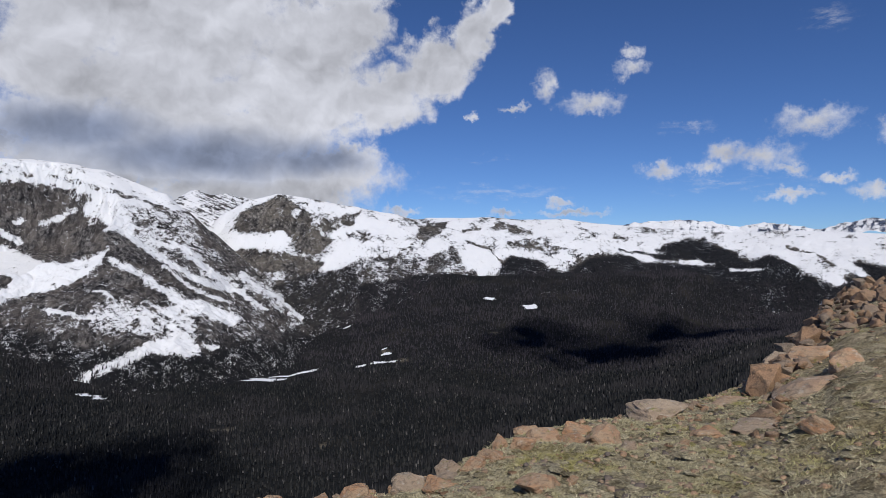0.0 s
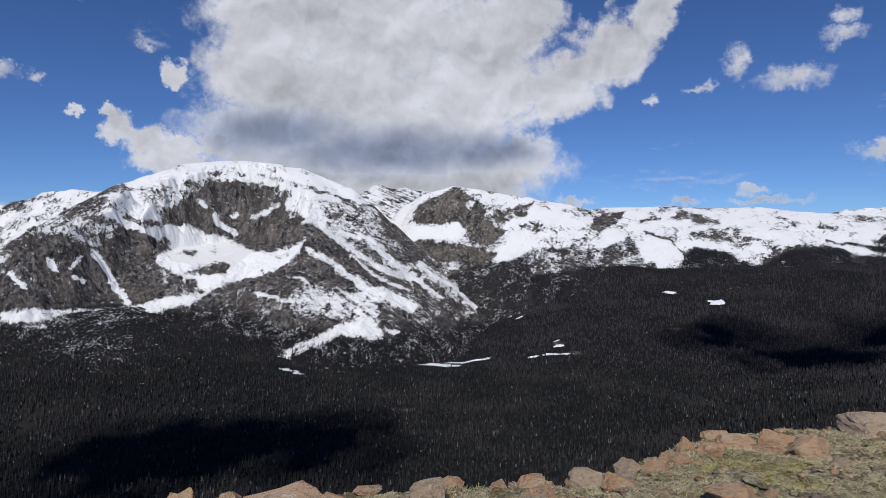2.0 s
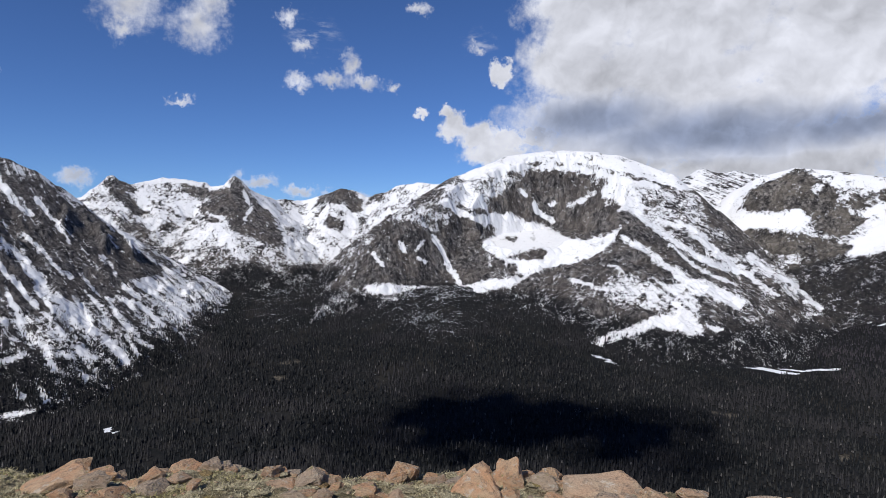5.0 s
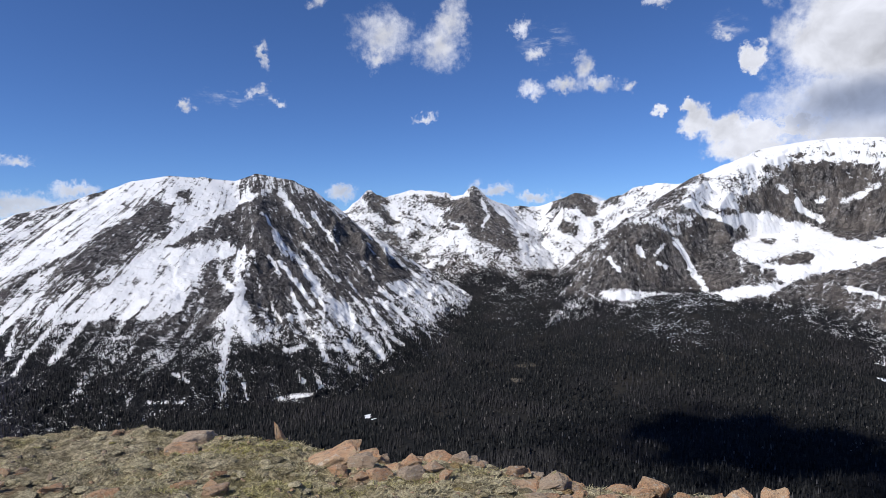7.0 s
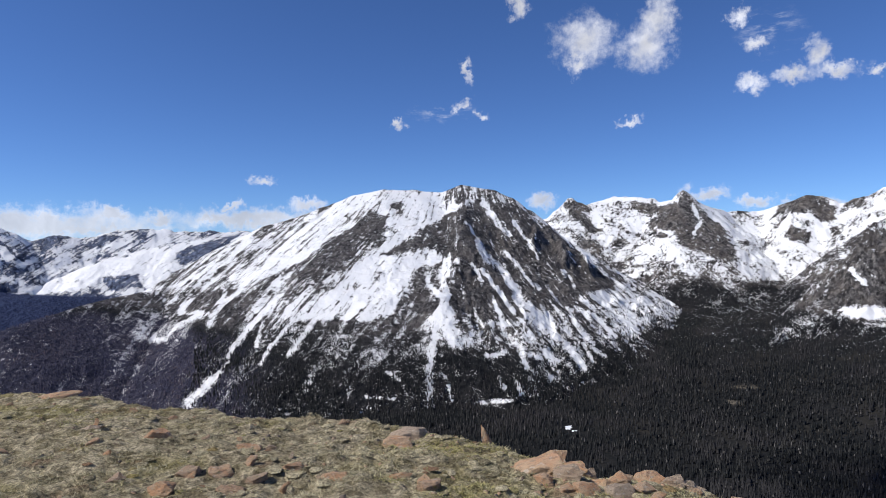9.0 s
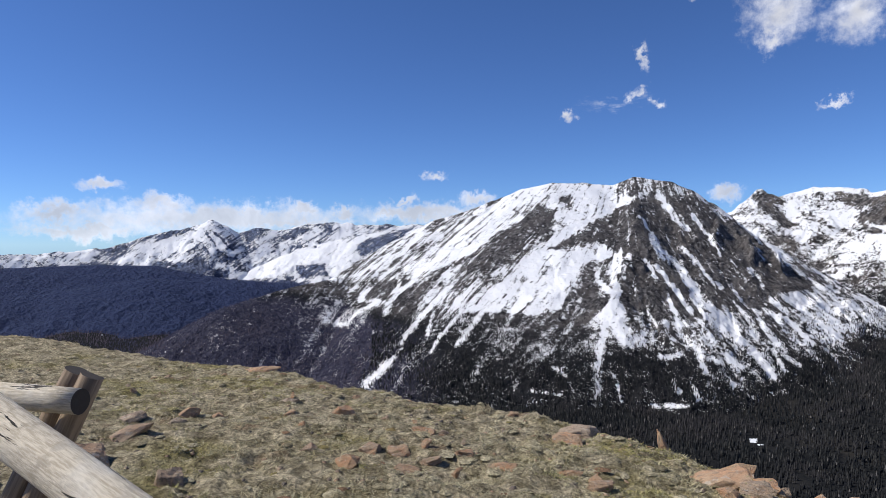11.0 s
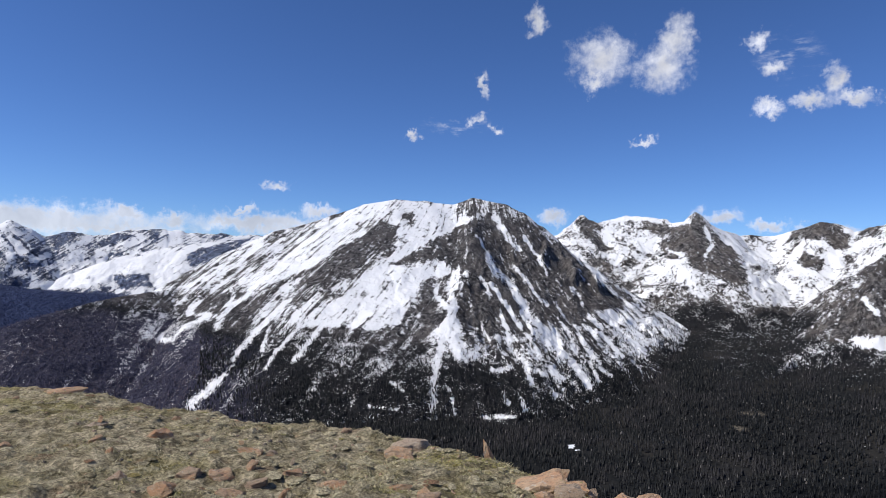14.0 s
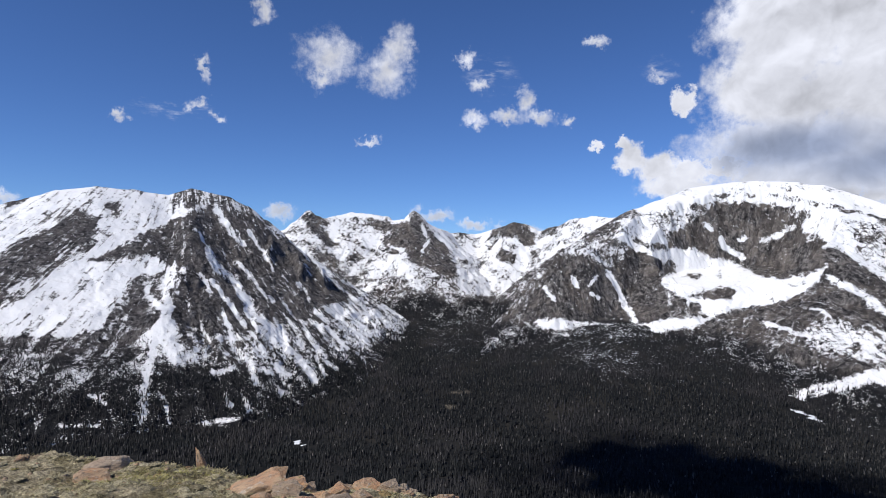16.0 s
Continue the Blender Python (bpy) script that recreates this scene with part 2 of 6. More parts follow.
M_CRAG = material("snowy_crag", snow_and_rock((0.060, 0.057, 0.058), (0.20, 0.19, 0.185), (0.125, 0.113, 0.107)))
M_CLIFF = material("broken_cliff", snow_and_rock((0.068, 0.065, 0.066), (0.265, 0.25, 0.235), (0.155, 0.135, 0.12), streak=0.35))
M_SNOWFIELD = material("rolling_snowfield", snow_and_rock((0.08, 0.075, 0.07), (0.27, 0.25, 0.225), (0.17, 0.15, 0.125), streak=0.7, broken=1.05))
# The blue haze of distance is put into these rock and wood colours.
M_FAR_HAZE = material("hazed_far_snowy_rock", snow_and_rock((0.09, 0.12, 0.20), (0.20, 0.24, 0.34), (0.15, 0.175, 0.25), broken=0.85, woods=((0.021, 0.034, 0.092), (0.036, 0.054, 0.125))))


def forest_floor(n, shader):
    p = spot_of(n)
    attr = n.node("ShaderNodeAttribute")
    attr.attribute_name = "snow"
    fine, blotch = n.noise(p, 0.11, 5.0, 0.65), n.noise(p, 0.006, 5.0, 0.6)
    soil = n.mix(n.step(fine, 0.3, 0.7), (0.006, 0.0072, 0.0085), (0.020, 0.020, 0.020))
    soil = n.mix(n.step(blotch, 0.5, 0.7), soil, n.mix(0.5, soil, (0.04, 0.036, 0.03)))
    dry = n.node("ShaderNodeAttribute")
    dry.attribute_name = "cover"
    soil = n.mix(n.math("MULTIPLY", dry.outputs["Fac"], n.step(fine, 0.35, 0.6)), soil, (0.15, 0.13, 0.10))
    lying = n.step(n.math("ADD", attr.outputs["Fac"], n.math("MULTIPLY", n.math("SUBTRACT", fine, 0.5), 1.25)), 0.47, 0.53)
    n.put(shader.inputs["Base Color"], n.mix(lying, soil, (0.82, 0.84, 0.87)))
    shader.inputs["Roughness"].default_value = 0.95
    shader.inputs["Specular IOR Level"].default_value = 0.1


M_VALLEY = material("forest_floor", forest_floor)


def needles(n, shader):
    r = n.node("ShaderNodeNewGeometry").outputs["Random Per Island"]
    c = n.mix(n.math("POWER", r, 2.5), (0.006, 0.0078, 0.010), (0.038, 0.038, 0.037))
    c = n.mix(n.step(n.noise(spot_of(n), 0.004, 3.0), 0.45, 0.65), c, n.mix(0.5, c, (0.040, 0.037, 0.040)))
    n.put(shader.inputs["Base Color"], n.mix(n.step(n.math("FRACT", n.math("MULTIPLY", r, 37.0)), 0.978, 0.984), c, (0.105, 0.10, 0.098)))
    shader.inputs["Roughness"].default_value = 0.85
    shader.inputs["Specular IOR Level"].default_value = 0.15


M_NEEDLES = material("conifer_needles", needles)


def hazed_dead_wood(n, shader):
    r = n.node("ShaderNodeNewGeometry").outputs["Random Per Island"]
    # Bare dead conifers; haze is mixed into their colour as blue.
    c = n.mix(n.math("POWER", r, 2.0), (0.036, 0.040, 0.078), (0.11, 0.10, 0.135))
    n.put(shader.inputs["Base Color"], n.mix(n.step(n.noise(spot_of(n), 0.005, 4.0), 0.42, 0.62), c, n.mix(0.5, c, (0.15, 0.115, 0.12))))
    shader.inputs["Roughness"].default_value = 0.9
    shader.inputs["Specular IOR Level"].default_value = 0.1


M_DEAD_HAZE = material("hazed_bare_conifers", hazed_dead_wood)


def hazed_grey_needles(n, shader):
    r = n.node("ShaderNodeNewGeometry").outputs["Random Per Island"]
    # Grey of dying trees, lightened further: distance haze is put into the colour.
    c = n.mix(n.math("POWER", r, 1.7), (0.010, 0.011, 0.015), (0.060, 0.055, 0.061))
    c = n.mix(n.step(n.noise(spot_of(n), 0.004, 3.0), 0.42, 0.65), c, n.mix(0.5, c, (0.062, 0.055, 0.062)))
    n.put(shader.inputs["Base Color"], c)
    shader.inputs["Roughness"].default_value = 0.9
    shader.inputs["Specular IOR Level"].default_value = 0.1


M_GREY_HAZE = material("hazed_dying_conifers", hazed_grey_needles)


def tundra(n, shader):
    p = spot_of(n)
    fine, mid, wide = n.noise(p, 28.0, 6.0, 0.7), n.noise(p, 5.0, 5.0, 0.6), n.noise(p, 0.8, 4.0, 0.6)
    c = n.mix(n.step(mid, 0.36, 0.62), (0.33, 0.28, 0.17), (0.78, 0.67, 0.45))
    c = n.mix(n.step(wide, 0.5, 0.68), c, n.mix(0.6, c, (0.44, 0.39, 0.12)))
    c = n.mix(n.step(n.noise(p, 2.2, 4.0), 0.58, 0.7), c, n.mix(0.6, c, (0.33, 0.21, 0.13)))
    c = n.mix(n.step(n.noise(p, 3.2, 6.0, 0.68), 0.52, 0.62), c, n.mix(0.55, c, (0.15, 0.12, 0.075)))
    c = n.mix(n.step(fine, 0.36, 0.66), n.mix(0.66, c, (0.045, 0.034, 0.022)), c)
    rubble = n.node("ShaderNodeAttribute")
    rubble.attribute_name = "cover"
    gravel = n.mix(n.step(mid, 0.35, 0.65), (0.44, 0.34, 0.20), (0.70, 0.56, 0.36))
    stony = n.math("MULTIPLY", rubble.outputs["Fac"], n.step(n.noise(p, 1.7, 5.0, 0.6), 0.36, 0.55))
    c = n.mix(stony, c, n.mix(n.step(fine, 0.35, 0.6), n.mix(0.45, gravel, (0.06, 0.045, 0.03)), gravel))
    n.put(shader.inputs["Base Color"], c)
    shader.inputs["Roughness"].default_value = 0.95
    shader.inputs["Specular IOR Level"].default_value = 0.1
    bump(n, shader, n.math("ADD", fine, n.math("MULTIPLY", mid, 1.5)), 1.0, 0.07)


M_TUNDRA = material("tundra_turf", tundra)


def granite(n, shader):
    p = n.node("ShaderNodeTexCoord").outputs["Object"]
    r = n.node("ShaderNodeObjectInfo").outputs["Random"]
    p = n.vec("ADD", p, n.vec("MULTIPLY", (37.0, 11.0, 53.0), n.node("ShaderNodeCombineXYZ").outputs[0]))
    comb = p.node.inputs[1].links[0].from_node.inputs[1].links[0].from_node
    for s in comb.inputs:
        n.put(s, r)
    speck, blotch, wide = n.noise(p, 60.0, 4.0, 0.7), n.noise(p, 9.0, 5.0, 0.65), n.noise(p, 2.5, 4.0, 0.6)
    c = n.mix(n.step(wide, 0.4, 0.62), (0.56, 0.39, 0.25), (0.58, 0.335, 0.19))
    c = n.mix(n.step(r, 0.35, 0.9, 0.0, 0.8), c, (0.44, 0.36, 0.275))
    c = n.mix(n.step(blotch, 0.53, 0.60), c, n.mix(0.4, c, (0.13, 0.11, 0.09)))
    c = n.mix(n.step(n.noise(p, 5.5, 5.0, 0.6), 0.58, 0.66), c, n.mix(0.6, c, (0.62, 0.56, 0.47)))
    c = n.mix(n.step(n.noise(p, 4.0, 6.0, 0.7), 0.60, 0.68), c, (0.30, 0.29, 0.10))
    c = n.mix(n.step(speck, 0.3, 0.62), n.mix(0.32, c, (0.06, 0.05, 0.04)), c)
    n.put(shader.inputs["Base Color"], c)
    shader.inputs["Roughness"].default_value = 0.88
    shader.inputs["Specular IOR Level"].default_value = 0.2
    bump(n, shader, n.math("ADD", n.math("MULTIPLY", speck, 0.5), n.math("MULTIPLY", blotch, 1.4)), 0.8, 0.035)


M_GRANITE = material("lichened_granite", granite)


def outcrop_stone(n, shader):
    p = spot_of(n)
    r = n.node("ShaderNodeNewGeometry").outputs["Random Per Island"]
    speck, blotch, wide = n.noise(p, 45.0, 5.0, 0.7), n.noise(p, 8.0, 5.0, 0.65), n.noise(p, 1.3, 4.0, 0.6)
    c = n.mix(n.step(wide, 0.4, 0.62), (0.33, 0.225, 0.145), (0.42, 0.255, 0.15))
    c = n.mix(n.step(r, 0.45, 0.95, 0.0, 0.7), c, (0.27, 0.23, 0.185))
    c = n.mix(n.step(blotch, 0.52, 0.62), c, n.mix(0.55, c, (0.10, 0.08, 0.065)))
    n.put(shader.inputs["Base Color"], n.mix(n.step(speck, 0.32, 0.62), n.mix(0.4, c, (0.05, 0.04, 0.03)), c))
    shader.inputs["Roughness"].default_value = 0.9
    shader.inputs["Specular IOR Level"].default_value = 0.15
    bump(n, shader, n.math("ADD", n.math("MULTIPLY", speck, 0.5), n.math("MULTIPLY", blotch, 1.4)), 0.8, 0.04)


M_OUTCROP = material("outcrop_granite", outcrop_stone)

# ---------------------------------------------------------------- land forms


def lattice(ix, iy, seed):
    h = (ix.astype(np.int64) * 374761393 + iy.astype(np.int64) * 668265263 + seed * 974634777) & 0xFFFFFFFF
    h = ((h ^ (h >> 13)) * 1274126177) & 0xFFFFFFFF
    return ((h ^ (h >> 16)) & 0xFFFF) / 32767.5 - 1.0


def grain(x, y, seed):
    ix, iy = np.floor(x), np.floor(y)
    fx, fy = x - ix, y - iy
    fx, fy = fx * fx * fx * (fx * (fx * 6 - 15) + 10), fy * fy * fy * (fy * (fy * 6 - 15) + 10)
    a, b = lattice(ix, iy, seed), lattice(ix + 1, iy, seed)
    c, d = lattice(ix, iy + 1, seed), lattice(ix + 1, iy + 1, seed)
    return (a + (b - a) * fx) * (1 - fy) + (c + (d - c) * fx) * fy


def fractal(x, y, octaves=5, seed=0, gain=0.5):
    total, size, norm = 0.0, 1.0, 0.0
    for k in range(octaves):
        total = total + size * grain(x, y, seed + k)
        norm += size
        x, y, size = x * 2.03 + 17.1, y * 2.03 - 9.7, size * gain
    return total / norm


def ramp(v, low, high):
    u = np.clip((v - low) / (high - low), 0, 1)
    return u * u * (3 - 2 * u)


def plan(b, d):
    a = np.radians(b)
    return -np.sin(a) * d, np.cos(a) * d


def view_points(points):
    """Crest points from (bearing, distance, vertical angle), fitted to the camera's view, to x, y, z."""
    p = np.array(points, float)
    x, y = plan(p[:, 0], p[:, 1])
    return np.stack([x, y, EYE + p[:, 1] * np.tan(np.radians(p[:, 2]))], 1)


def tent(x, y, crest, slope):
    """Height under a crest line; its flanks fall at the first slope and ease to the second one over a length. Also the way along the crest and off it."""
    steep, gentle, ease = slope
    best, along, off = np.full(x.shape, -1e4), np.zeros(x.shape), np.zeros(x.shape)
    run = 0.0
    for a, b in zip(crest[:-1], crest[1:]):
        v = b - a
        length = math.hypot(v[0], v[1])
        u = np.clip(((x - a[0]) * v[0] + (y - a[1]) * v[1]) / (length * length), 0, 1)
        d = np.hypot(x - a[0] - u * v[0], y - a[1] - u * v[1])
        blunt = 6.0 if steep > 1.5 else 34.0
        d = np.hypot(d, blunt) - blunt
        h = a[2] + u * v[2] - gentle * d - (steep - gentle) * ease * (1 - np.exp(-d / ease))
        up = h > best
        best, along, off = np.where(up, h, best), np.where(up, run + u * length, along), np.where(up, d, off)
        run += length
    return best, along, off


RIVER = np.array([(-60, 4600, -250), (-40, 4500, -250), (-28, 3700, -340), (-20, 3000, -420), (-10, 2400, -475), (10, 2000, -500), (40, 1900, -510),
                  (72, 1850, -530), (110, 1800, -570), (135, 1900, -620), (160, 2000, -640)], float)
SIDE = np.array([(-60, 4900, -150), (-40, 4800, -150), (-28, 4400, -180), (-20, 3600, -150), (-10, 3500, -160), (0, 3500, -160), (8, 3100, -360), (14, 2900, -480),
                 (28, 2750, -480), (35, 2950, -270), (47, 2950, -275), (53, 3100, -330), (58, 4000, -240), (63, 4000, -270), (68, 3000, -480),
                 (110, 3000, -540), (120, 3400, -420), (135, 3600, -400), (160, 3600, -400)], float)


def valley_height(x, y):
    b, d = np.degrees(np.arctan2(-x, y)), np.hypot(x, y)
    rd, rz = np.interp(b, RIVER[:, 0], RIVER[:, 1]), np.interp(b, RIVER[:, 0], RIVER[:, 2])
    sd, sz = np.interp(b, SIDE[:, 0], SIDE[:, 1]), np.interp(b, SIDE[:, 0], SIDE[:, 2])
    near = rz * (1 - np.clip(1 - d / rd, 0, 1) ** 2.6) - 4
    far = rz + (sz - rz) * np.clip((d - rd) / (sd - rd), 0, None) ** 1.15
    far = np.minimum(far, sz + 0.10 * (d - sd) * (d > sd) + 1e4 * (d < sd))
    h = np.where(d < rd, near, far)
    swell = ramp(d, 150, 1200)
    return h + swell * (26 * fractal(x / 520, y / 520, 4, 3) + 5 * fractal(x / 90, y / 90, 3, 9))


# left massif, crest from its cap down both ways, and the rib towards the overlook
MASSIF = [
    (view_points([(126, 2600, -10.5), (123, 2700, -8.8), (118.7, 2900, -5.6), (114.1, 3100, -4.2), (111.7, 3200, -3.7), (107.8, 3400, -3.07), (105.7, 3500, -2.1),
             (103.5, 3600, -1.1), (101.7, 3700, 0.6), (99.9, 3750, 2.07), (97.5, 3750, 2.75), (94.6, 3750, 3.79), (91.9, 3750, 4.8), (89.3, 3750, 5.3),
             (86.6, 3750, 5.1)]), (0.62, 0.52, 250)),
    (view_points([(86.6, 3750, 5.1), (84, 3750, 4.95), (82.2, 3750, 5.6), (79.3, 3730, 5.1), (77.8, 3720, 4.4), (76.2, 3710, 3.23), (74.7, 3700, 1.9), (72.2, 3680, -0.9),
             (69.4, 3600, -3), (66.2, 3480, -5), (63.8, 3300, -6.25), (61.9, 3100, -7.9), (60.5, 2850, -9.5)]), (1.05, 0.52, 350)),
    (view_points([(82.2, 3600, 4.3), (82, 3050, 0.3), (83.9, 2620, -4.7), (85, 2250, -11.5)]), (0.9, 0.6, 150)),
    (view_points([(75.7, 3690, 1.9), (75.2, 3420, 1.3), (74.9, 3290, -0.6)]), (2.6, 0.6, 110)),
    (view_points([(74.3, 3660, 1.5), (73.4, 3360, 0.3), (73.1, 3250, -1.8)]), (2.6, 0.6, 110)),
    (view_points([(72.3, 3600, -0.3), (71.2, 3300, -1.5), (70.8, 3200, -3.2)]), (2.6, 0.6, 100)),
]
DOME = [
    (view_points([(44, 3850, 4.15), (42.8, 3870, 4.9), (41, 3900, 5.6), (38.3, 3950, 6.63), (35.3, 4000, 7.0), (33.4, 4000, 7.08), (30.5, 3950, 6.83), (28.7, 3900, 6.41)]), (0.55, 0.78, 130)),
    (view_points([(28.7, 3900, 6.41), (26.5, 3850, 5.7), (24.3, 3800, 4.81), (22.7, 3770, 3.5), (20.6, 3740, 1.65), (19.3, 3700, -0.3), (17.9, 3650, -2.3), (16, 3560, -3.85),
             (11.6, 3350, -5.98), (9.5, 3150, -6.9)]), (1.2, 0.6, 300)),
    (view_points([(27, 3700, 3.6), (27.5, 3350, 1.1), (28.3, 3280, 0.47), (30.5, 3180, -1.6), (33.8, 3080, -3.38), (38.2, 3000, -4.56), (40.8, 2950, -5.6), (43.3, 2950, -5.8)]), (0.7, 0.6, 100)),
    (view_points([(27.5, 3350, 1.1), (25, 3150, -1.5), (22, 2950, -4.6), (18, 2750, -8.5)]), (0.6, 0.55, 100)),
    (view_points([(42.5, 3600, 4.4), (44.5, 3350, 2.4), (47, 3180, 1.2), (50.1, 3120, 1.2), (51.7, 3090, -1.66), (52.7, 3050, -4.3), (53.8, 3000, -5.9), (57, 2700, -9.3)]), (2.1, 0.7, 170)),
]
CIRQUE = [
    (view_points([(76, 4500, 1.8), (74.5, 4450, 2.4), (72.3, 4400, 4.16), (71, 4400, 3.5), (68.6, 4450, 4.27), (65.3, 4400, 3.86), (64.8, 4350, 3.54), (63.6, 4300, 3.68),
             (62.8, 4280, 4.38), (62.2, 4280, 3.65), (60.6, 4350, 2.95), (59.6, 4500, 2.56), (57, 4600, 2.5), (55.2, 4550, 2.97), (53.5, 4500, 3.63),
             (52, 4500, 3.29), (51.5, 4500, 2.87), (49.6, 4450, 3.3), (48.1, 4350, 4.0), (46.7, 4300, 4.19), (44.2, 4250, 4.17), (42, 4300, 4)]), (1.25, 0.55, 330)),
    (view_points([(62.8, 4280, 4.3), (62.2, 4050, 0.8), (61, 3950, -1.6)]), (1.6, 0.6, 200)),
]
SNOW_RIDGE = [
    (view_points([(2.5, 4200, 2.62), (1.2, 4250, 2.87), (-1.9, 4300, 2.85), (-4.5, 4300, 2.88), (-7.1, 4350, 2.64), (-11.1, 4400, 2.63), (-13.6, 4450, 2.24), (-17, 4500, 1.9), (-21, 4550, 1.5),
             (-25, 4550, 1.2), (-30, 4550, 1.3), (-36, 4500, 0.9), (-42, 4500, 0.5)]), (0.40, 0.55, 300)),
    (view_points([(19, 4050, 3.4), (17.4, 4020, 4.3), (14.9, 4000, 5.02), (12.5, 4000, 4.7), (9.5, 4050, 4.12), (7.9, 4090, 3.8)]), (1.25, 1.3, 300)),
    (view_points([(7.9, 4090, 3.8), (7.4, 4100, 3.71), (4.3, 4150, 3.19), (2.5, 4200, 2.62)]), (0.62, 0.80, 300)),
]
FAR_PEAK = [(view_points([(25, 4500, 3.6), (23.1, 4550, 4.27), (21.7, 4550, 5.16), (20.5, 4550, 4.7), (19.2, 4550, 4.94), (17.4, 4550, 4.5), (15, 4550, 3.4)]), (0.7, 0.5, 200))]
WEST_RANGE = [(view_points([(-10, 4780, 1.6), (-13.6, 4780, 2.0), (-16.1, 4780, 2.05), (-18.4, 4780, 2.25), (-21.1, 4780, 2.39), (-23.4, 4780, 2.14), (-25.6, 4780, 1.67), (-27.3, 4780, 1.95),
                       (-29.3, 4780, 1.67), (-31.2, 4780, 1.4), (-33.1, 4780, 1.8), (-34.7, 4780, 2.22), (-37, 4780, 1.9), (-41, 4780, 1.6)]), (0.5, 0.5, 100))]
LONG_RANGE = [(view_points([(141, 4780, -0.5), (132.8, 4780, -0.74), (128.4, 4780, -0.33), (126.9, 4780, -0.07), (124.9, 4760, 0.68), (122.8, 4750, 1.08), (121.1, 4740, 1.53), (119.8, 4740, 2.16),
                       (118.9, 4750, 1.61), (117.5, 4780, 0.93), (115.7, 4780, 1.39), (114.2, 4780, 1.14), (111.8, 4780, 1.72), (108.9, 4780, 1.82), (105.8, 4780, 1.65),
                       (102.2, 4780, 1.65), (98, 4780, 1.5)]), (0.9, 0.85, 200))]
NEAR_RANGE = [(view_points([(121, 4300, -3.6), (118.8, 4350, -3.2), (115.6, 4400, -1.97), (112.8, 4450, -0.67), (109.8, 4480, 0.16), (106.8, 4500, 0.75), (102.7, 4500, 1.23), (99, 4500, 1.3)]), (0.5, 0.65, 200))]
FOOTHILL = [(view_points([(141, 4300, -1.9), (132.8, 4300, -1.72), (128.4, 4300, -1.67), (124.4, 4300, -1.8), (121, 4250, -2.6), (117, 4150, -3.4)]), (0.3, 0.45, 200)),
            (view_points([(141, 3900, -4.4), (132.7, 3900, -4.05), (129.1, 3900, -3.45), (124.8, 3900, -2.87), (121, 3950, -3.24), (116.5, 4000, -3.32), (112.7, 4050, -3.68), (108, 4050, -4)]), (0.3, 0.45, 200))]


def crags(x, y, ridges, rough, seed, cut=None, crisp=1.0, jag=3.0):
    """Ridges of a mountain, gullied down their flanks; cut carves hollows into them."""
    off = np.full(x.shape, 1e6)
    for crest, slope in ridges[:2]:
        off = np.minimum(off, tent(x, y, crest, slope)[2])
    swing = rough * ramp(off, 40, 320) * 70
    wx, wy = x + swing * fractal(x / 260, y / 260, 4, seed + 40), y + swing * fractal(x / 260, y / 260, 4, seed + 50)
    h, along, part, cliff = np.full(x.shape, -1e4), 0 * x, 0 * x, 0 * x
    for k, (crest, slope) in enumerate(ridges):
        hk, ak, ok = tent(wx, wy, crest, slope)
        up = hk > h
        along, part = np.where(up, ak, along), np.where(up, k, part)
        cliff = np.where(up, float(slope[0] > 1.5) * ramp(ok, 5, 60), cliff)
        h = np.where(h < -5e3, hk, 0.5 * (h + hk + np.sqrt((h - hk) ** 2 + 20.0 ** 2)))
    gully = fractal(along / 85 + 31 * part + 0.5 * fractal(x / 200, y / 200, 3, seed + 7), off / 700, 5, seed, 0.6)
    deep = ramp(off, 20, 260)
    sharp = 1 - 2 * np.abs(fractal(x / 120, y / 120, 5, seed + 3, 0.58))
    h = h + rough * deep * crisp * (26 * gully + 26 * (sharp - 0.55)) + rough * cliff * 24 * fractal(along / 26 + 17 * part, off / 240, 5, seed + 9, 0.6) + rough * (2 + 4 * deep * crisp) * fractal(x / 55, y / 55, 4, seed + 5, 0.6)
    h = h + jag * (1 - ramp(off, 10, 190)) * (fractal(x / 70, y / 70, 5, seed + 13, 0.6) - 0.3 * np.abs(fractal(x / 34, y / 34, 3, seed + 14)))
    if cut is not None:
        h = cut(x, y, h)
    return h, gully, off


def dome_cut(x, y, h):
    """The snow-filled hollow under the dome and the cliff behind it."""
    axis = view_points([(33.6, 3500, 0), (36.2, 3420, 0), (38.0, 3250, 0)])
    _, _, off = tent(x, y, axis, (0.0, 0.0, 1.0))
    d = np.hypot(x, y)
    floor = -6 + 0.31 * (d - 3690)
    ragged = 1 + 0.16 * fractal(x / 130, y / 130, 5, 77, 0.6)
    wall = floor + 2.3 * np.clip(off * ragged - 215, 0, None)
    wall = wall + ramp(off, 210, 260) * (16 * fractal(x / 45, y / 45, 3, 79, 0.5) + 50 * (0.5 - 2 * np.abs(fractal(x / 95, y / 95, 3, 78))))
    return np.minimum(h, wall)


def height_massif(x, y):
    smooth = ramp(np.degrees(np.arctan2(-x, y)), 81, 86)
    return crags(x, y, MASSIF, 0.8, 11, crisp=1.0 - 0.72 * smooth)


def height_dome(x, y):
    return crags(x, y, DOME, 0.8, 23, dome_cut)


